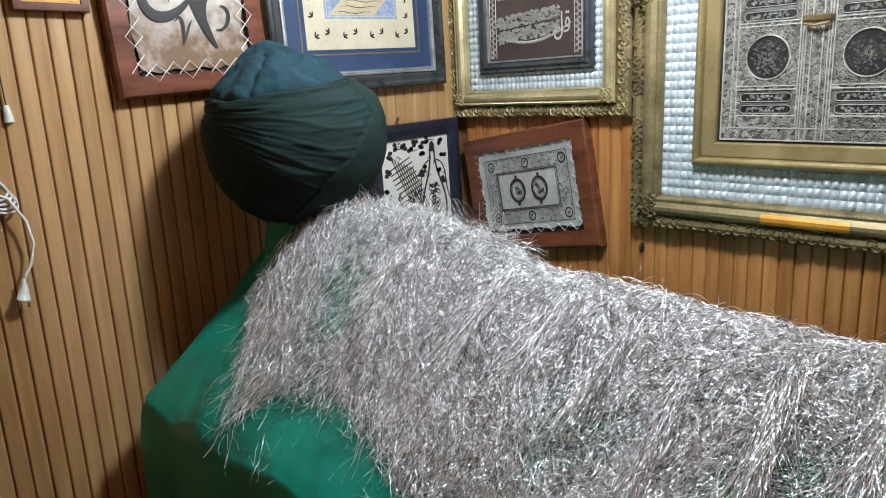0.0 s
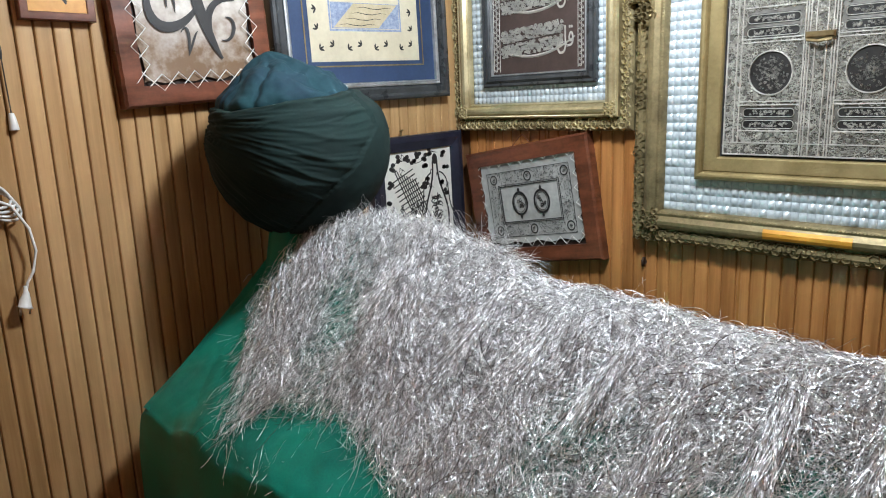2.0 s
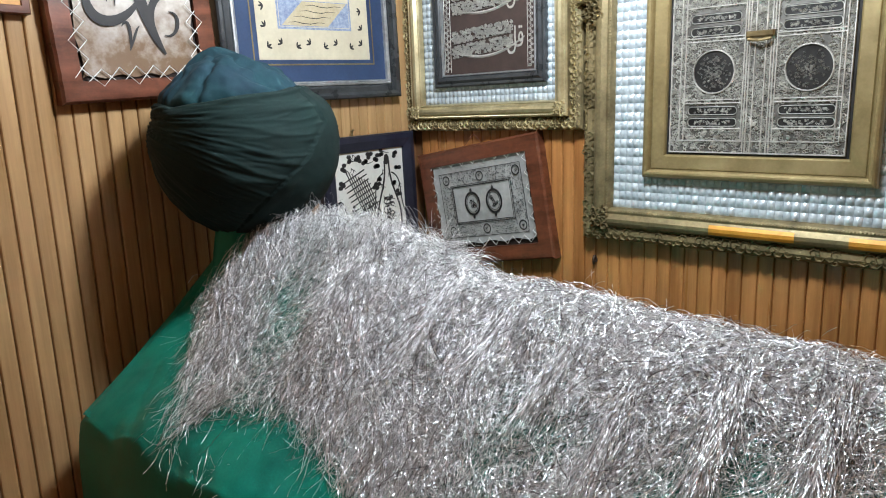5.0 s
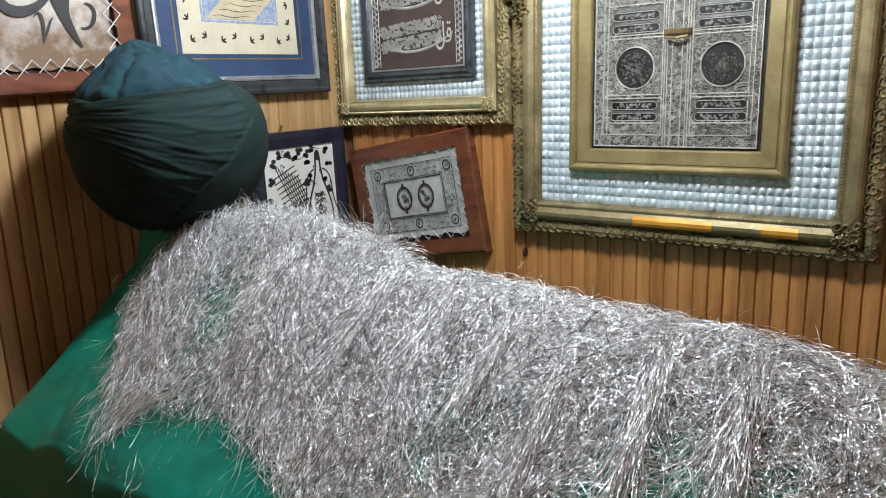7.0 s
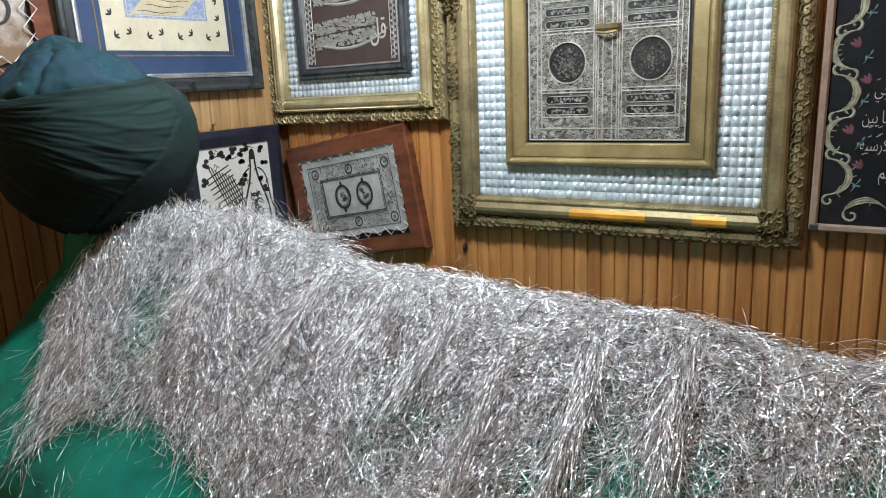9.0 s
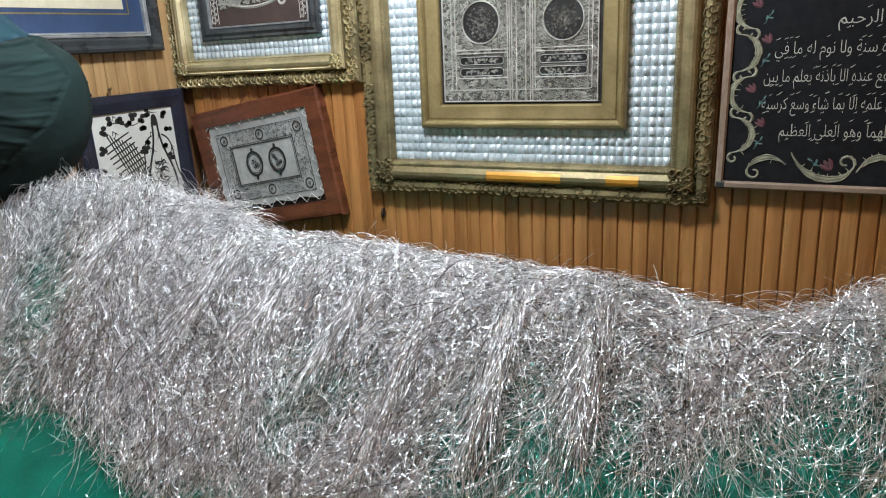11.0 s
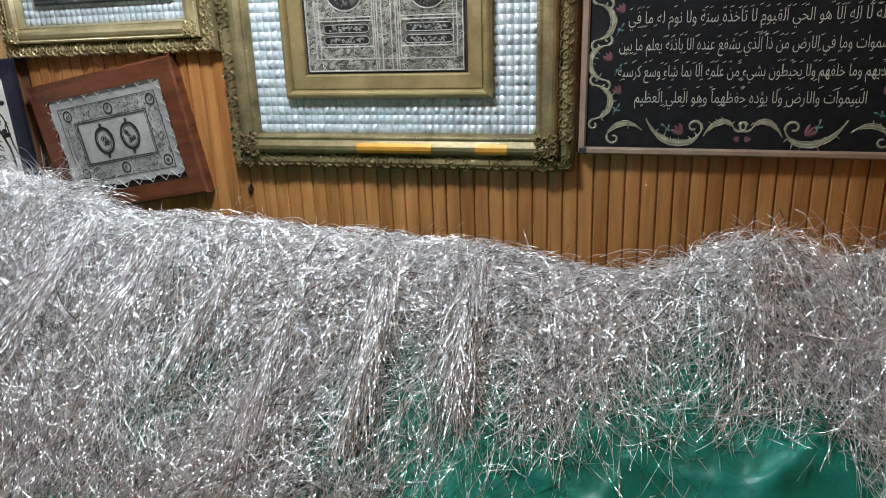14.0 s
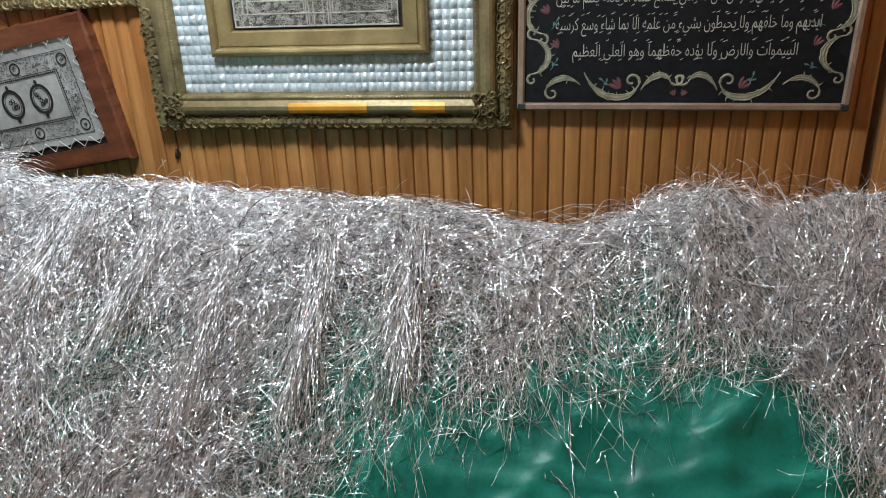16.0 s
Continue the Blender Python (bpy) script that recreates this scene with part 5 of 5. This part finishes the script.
def strips(p, dirs, length, bend, sag, steps, half, crimp=.0009, hug=None, inside=False):
    """Thin crimped strips from their roots, directions and lengths; each facet turns its own way."""
    n = len(p)
    pts = [p]
    dd = dirs / np.linalg.norm(dirs, axis=1)[:, None]
    for k in range(steps - 1):
        p = p + dd * (length / (steps - 1))[:, None] + nrng.normal(0, crimp, (n, 3))
        pts.append(p)
        dd = dd + bend + np.array([0, 0, -sag]) + nrng.normal(0, .055, (n, 3))
        dd /= np.linalg.norm(dd, axis=1)[:, None]
    pts = np.stack(pts, 1)
    px, pd = pts[..., 0], RIDGE_Y - pts[..., 1]
    if hug is not None:
        # strips that lie in the pile keep their height over the cloth, with a slow waver
        ph, k = nrng.uniform(0, 6.28, n)[:, None], np.arange(steps)[None, :]
        keep = hug[:, None] * (1 + .42 * np.sin(ph + k * nrng.uniform(.3, .9, n)[:, None])) + nrng.normal(0, .0007, (n, steps))
        pts[..., 2] = np.where(np.abs(pd) < HALF, cloth_z(px, pd) + keep, pts[..., 2])
    pts[..., 2] = np.maximum(pts[..., 2], np.where(np.abs(pd) < HALF, cloth_z(px, pd) + .003, 0))
    if inside:
        # few strips reach past the rim of the heap
        over = np.maximum(np.interp(pd, LEFT_D, LEFT_X) - px, pd - np.interp(px, LOW_X, LOW_D)).max(1)
        keep = nrng.random(n) < np.clip(1 - over / .022, .02, 1)
        pts, half, n = pts[keep], half[keep], int(keep.sum())
    side = nrng.normal(0, 1, (n, 3))
    tan = pts[:, -1] - pts[:, 0]
    tan /= np.linalg.norm(tan, axis=1)[:, None] + 1e-9
    side -= tan * np.sum(side * tan, 1)[:, None]
    side /= np.linalg.norm(side, axis=1)[:, None]
    up = np.cross(tan, side)
    verts = np.empty((n, steps, 2, 3))
    a = nrng.uniform(0, 6.28, n)
    for k in range(steps):
        s3 = (side * np.cos(a)[:, None] + up * np.sin(a)[:, None]) * half[:, None]
        verts[:, k, 0] = pts[:, k] - s3
        verts[:, k, 1] = pts[:, k] + s3
        a = a + nrng.uniform(-1.0, 1.0, n)
    return verts.reshape(-1, 3), n


def tinsel(steps=11):
    """Thousands of thin foil strips laid over the ridge, with brighter hanks and loose arcs."""
    total = 84000
    x = nrng.uniform(0.18, 2.26, total * 2)
    d = nrng.uniform(-0.13, 0.44, total * 2)
    low = np.interp(x, LOW_X, LOW_D)
    blob = field(x, d, 5.5, 5.5, 3.3) + .7 * field(x, d, 14, 14, 8.1)
    dens = np.clip((low - d) / 0.045, 0, 1) * np.clip((d + .14) / .05, 0, 1)
    dens *= np.clip((x - np.interp(d, LEFT_D, LEFT_X)) / 0.03, 0, 1)
    dens *= np.clip(np.interp(x, (.7, 1.0), (.85, .66)) + 1.9 * blob, .07, 1) * np.interp(x, (1.4, 1.70, 2.0, 2.1), (1, .85, .80, .95))
    for gx, gd, gr in GAPS:
        dens *= 1 - .95 * np.exp(-((x - gx) / gr) ** 2 - ((d - gd) / (gr * .8)) ** 2)
    keep = nrng.random(len(x)) < dens
    x, d, blob = x[keep][:total], d[keep][:total], blob[keep][:total]
    n = len(x)
    thick = np.interp(x, TOP_X, TOP_Z) - cloth_z(x, 0 * x) - .008
    low = np.interp(x, LOW_X, LOW_D)
    body = np.clip(1 - (d / .46) ** 2, .25, 1) * (1 + .55 * blob + .65 * field(x, d, 30, 25, 4.4))
    body *= np.clip((low - d) / .12, .25, 1) * np.clip((x - .20) / .14, .25, 1)
    thick = np.clip(thick * body, .008, .085)
    h = thick * nrng.random(n) ** .5
    y = RIDGE_Y - d
    z = cloth_z(x, d) + h
    swirl = field(x, d, 3.1, 3.1, 7.7) * 1.6 + field(x, d, 9, 6, 2.2) * .9
    ang = swirl * np.interp(x, (.6, 1.1, 1.7, 1.9), (1.3, .8, .8, 1.3)) - .22 + nrng.normal(0, 1, n) * np.interp(x, (.6, 1.0, 1.7, 1.9), (1.05, .88, .85, 1.05))
    flip = np.where(nrng.random(n) < .5, 1.0, -1.0)
    lie = SLOPE * np.clip(d / .06, -1, 1)
    down = np.stack([np.sin(ang), -np.cos(ang), -np.cos(ang) * lie], 1)
    down /= np.linalg.norm(down, axis=1)[:, None]
    dirs = down * flip[:, None]
    across = np.stack([np.cos(ang), np.sin(ang), np.sin(ang) * lie], 1)
    normal = np.stack([np.zeros(n), -lie, np.ones(n)], 1)
    curl = nrng.normal(0, .095, n)[:, None] * across + nrng.normal(-.004, .022, n)[:, None] * normal
    dirs += normal * nrng.normal(.0, .06, n)[:, None]
    a = strips(np.stack([x, y, z], 1), dirs, nrng.uniform(.045, .16, n), curl, .012, steps, nrng.uniform(.00025, .00047, n), hug=h, inside=True)
    # straight shining hanks
    out = [a]
    for hx, lean, d0, d1, m in ((.935, .02, .01, .18, 480), (1.065, .015, .02, .12, 300), (1.435, .0, .0, .20, 620), (1.555, .0, .02, .17, 500), (1.20, .02, .03, .16, 200), (1.31, .01, .05, .24, 200), (.72, .03, .02, .13, 200)):
        dd = nrng.uniform(d0, d1, m)
        xx = hx - lean * (dd - d0) / (d1 - d0) + nrng.normal(0, .010, m)
        top = np.interp(xx, TOP_X, TOP_Z) - cloth_ridge(xx)
        hh = np.clip(top * (1 - (dd / .5) ** 2), .012, .07) * nrng.uniform(.75, 1.05, m)
        pp = np.stack([xx, RIDGE_Y - dd - hh * .4, cloth_z(xx, dd) + hh * .85], 1)
        dr = np.stack([nrng.normal(-lean * 3, .13, m), -np.ones(m), np.full(m, -.72)], 1)
        out.append(strips(pp, dr, nrng.uniform(.05, .11, m), nrng.normal(0, .02, (m, 3)), .01, steps, nrng.uniform(.00022, .00042, m), .0004))
    # loose arcs along the ridge and the tuft beside it
    m = 3000
    xx = np.where(nrng.random(m) < .22, nrng.normal(.80, .035, m), np.where(nrng.random(m) < .3, nrng.normal(1.93, .05, m), nrng.uniform(.3, 2.2, m)))
    dd = nrng.uniform(-.07, .05, m)
    pp = np.stack([xx, RIDGE_Y - dd, np.interp(xx, TOP_X, TOP_Z) - .016 - .4 * np.abs(dd)], 1)
    dr = nrng.normal(0, 1, (m, 3))
    dr[:, 2] = np.abs(dr[:, 2]) * .55 + .1
    out.append(strips(pp, dr, nrng.uniform(.025, .070, m), nrng.normal(0, .05, (m, 3)), .14, steps, nrng.uniform(.00020, .00036, m), .0005))
    m = 800
    xx = nrng.normal(.835, .032, m)
    dd = nrng.normal(-.02, .02, m)
    pp = np.stack([xx, RIDGE_Y - dd, np.interp(xx, TOP_X, TOP_Z) - .012 - .3 * np.abs(dd)], 1)
    dr = nrng.normal(0, 1, (m, 3))
    dr[:, 2] = np.abs(dr[:, 2]) * 1.1 + .5
    out.append(strips(pp, dr, nrng.uniform(.04, .085, m), nrng.normal(0, .06, (m, 3)), .20, steps, nrng.uniform(.00020, .00036, m), .0005))
    # long drooping strands at the lower rim
    m = 1800
    xx = nrng.uniform(.36, 2.15, m)
    dd = np.interp(xx, LOW_X, LOW_D) - nrng.uniform(.02, .12, m)
    pp = np.stack([xx, RIDGE_Y - dd, cloth_z(xx, dd) + nrng.uniform(.006, .03, m)], 1)
    dr = np.stack([nrng.normal(0, .55, m), -np.ones(m), np.full(m, -.78)], 1)
    out.append(strips(pp, dr, nrng.uniform(.04, .12, m), nrng.normal(0, .07, (m, 3)), .03, steps, nrng.uniform(.00020, .00040, m), .0008))
    # single strands strewn over the bare cloth
    m = 90
    xx = nrng.uniform(.45, 2.0, m)
    dd = np.minimum(np.interp(xx, LOW_X, LOW_D) + nrng.uniform(.0, .07, m), .43)
    pp = np.stack([xx, RIDGE_Y - dd, cloth_z(xx, dd) + .006], 1)
    a = nrng.uniform(-1.3, 1.3, m)
    dr = np.stack([np.sin(a), -np.cos(a), -.8 * np.cos(a)], 1)
    out.append(strips(pp, dr, nrng.uniform(.04, .10, m), nrng.normal(0, .05, (m, 3)), .0, steps, nrng.uniform(.0003, .0005, m), .0008, hug=np.full(m, .006)))
    return np.concatenate([v for v, _ in out]), sum(k for _, k in out), steps


def strip_mesh(name, verts, n, steps, mat):
    base = np.arange(n)[:, None] * steps * 2
    quads = np.concatenate([base + 2 * k + np.array([[0, 1, 3, 2]]) for k in range(steps - 1)], 1).reshape(-1, 4)
    me = bpy.data.meshes.new(name)
    me.vertices.add(len(verts))
    me.vertices.foreach_set("co", verts.ravel())
    me.loops.add(quads.size)
    me.loops.foreach_set("vertex_index", quads.ravel())
    me.polygons.add(len(quads))
    me.polygons.foreach_set("loop_start", np.arange(len(quads)) * 4)
    me.polygons.foreach_set("loop_total", np.full(len(quads), 4))
    me.materials.append(mat)
    me.update(calc_edges=True)
    me.validate()
    return me


tv, tn, tsteps = tinsel()
tagged(new("tinsel", strip_mesh("tinsel", tv, tn, tsteps, TINSEL)), "thick tangle of silver tinsel strands over the green cover", "tinsel", kind="stuff")

# crumpled clear film at the foot end
bag = thing("plastic_bag", Matrix.Translation((2.115, -0.80, 1.208)), "crumpled clear plastic bag tucked into the tinsel", "plastic bag")
bv, bf = [], []
for j in range(19):
    for k in range(28):
        th, ph = math.pi * j / 18, 2 * math.pi * k / 28
        p = Vector((math.sin(th) * math.cos(ph) * .060, math.sin(th) * math.sin(ph) * .045, math.cos(th) * .034))
        q = p.normalized()
        bv.append(p * (1 + .55 * abs(noise.noise(q * 2.3)) + .35 * abs(noise.noise(q * 5.5))))
bf = [(j * 28 + k, (j + 1) * 28 + k, (j + 1) * 28 + (k + 1) % 28, j * 28 + (k + 1) % 28) for j in range(18) for k in range(28)]
part("film", mesh_from("film", bv, bf, FILM), bag)

# ---------------------------------------------------------------- wall boards
def board_mesh(width, height, mat, tongue=False):
    """One narrow board with rounded long edges."""
    w = width / 2 - .0009
    prof = [(-w, .010), (-w, -.001), (-w + .0008, -.0042), (-w + .0022, -.0062), (-w + .005, -.0069), (0, -.0071), (w - .005, -.0069), (w - .0022, -.0062), (w - .0008, -.0042), (w, -.001), (w, .010)]
    if tongue:
        h = width / 2
        prof = [(-h, .010), (-h, -.0006), (-h + .0010, -.0014), (-h + .0022, -.0054), (-h + .0045, -.0067), (0, -.0071), (h - .0045, -.0067), (h - .0022, -.0054), (h - .0010, -.0014), (h, -.0006), (h, .010)]
    n = len(prof)
    vs = [(x, y, z) for z in (0, height) for x, y in prof]
    fs = [(k, k + 1, n + k + 1, n + k) for k in range(n - 1)]
    return mesh_from("board", vs, [f[::-1] for f in fs], mat, False)


BOARD = board_mesh(PITCH, ROOM_Z - .004, PINE)
BOARD_ORANGE = board_mesh(PITCH, ROOM_Z - .004, PINE_ORANGE, True)
k0 = math.ceil((0.008 - X0) / PITCH)
for k in range(k0, int((ROOM_X - X0) / PITCH)):
    ob = new("board", BOARD_ORANGE)
    ob.parent = wall_north
    ob.matrix_world = pose(X0 + PITCH * (k + .5), 0.0, .002)
for k in range(-int((Y0 - ROOM_Y) / PITCH), int((-0.010 - Y0) / PITCH)):
    ob = new("board", BOARD)
    ob.parent = wall_west
    ob.matrix_world = pose(0.0, Y0 + PITCH * (k + .5), .002, 0, 0, 90)
for k in range(int(3.2 / PITCH)):
    ob = new("board", BOARD_ORANGE)
    ob.parent = wall_east
    ob.matrix_world = pose(ROOM_X, -.03 - PITCH * (k + .5), .002, 0, 0, -90)
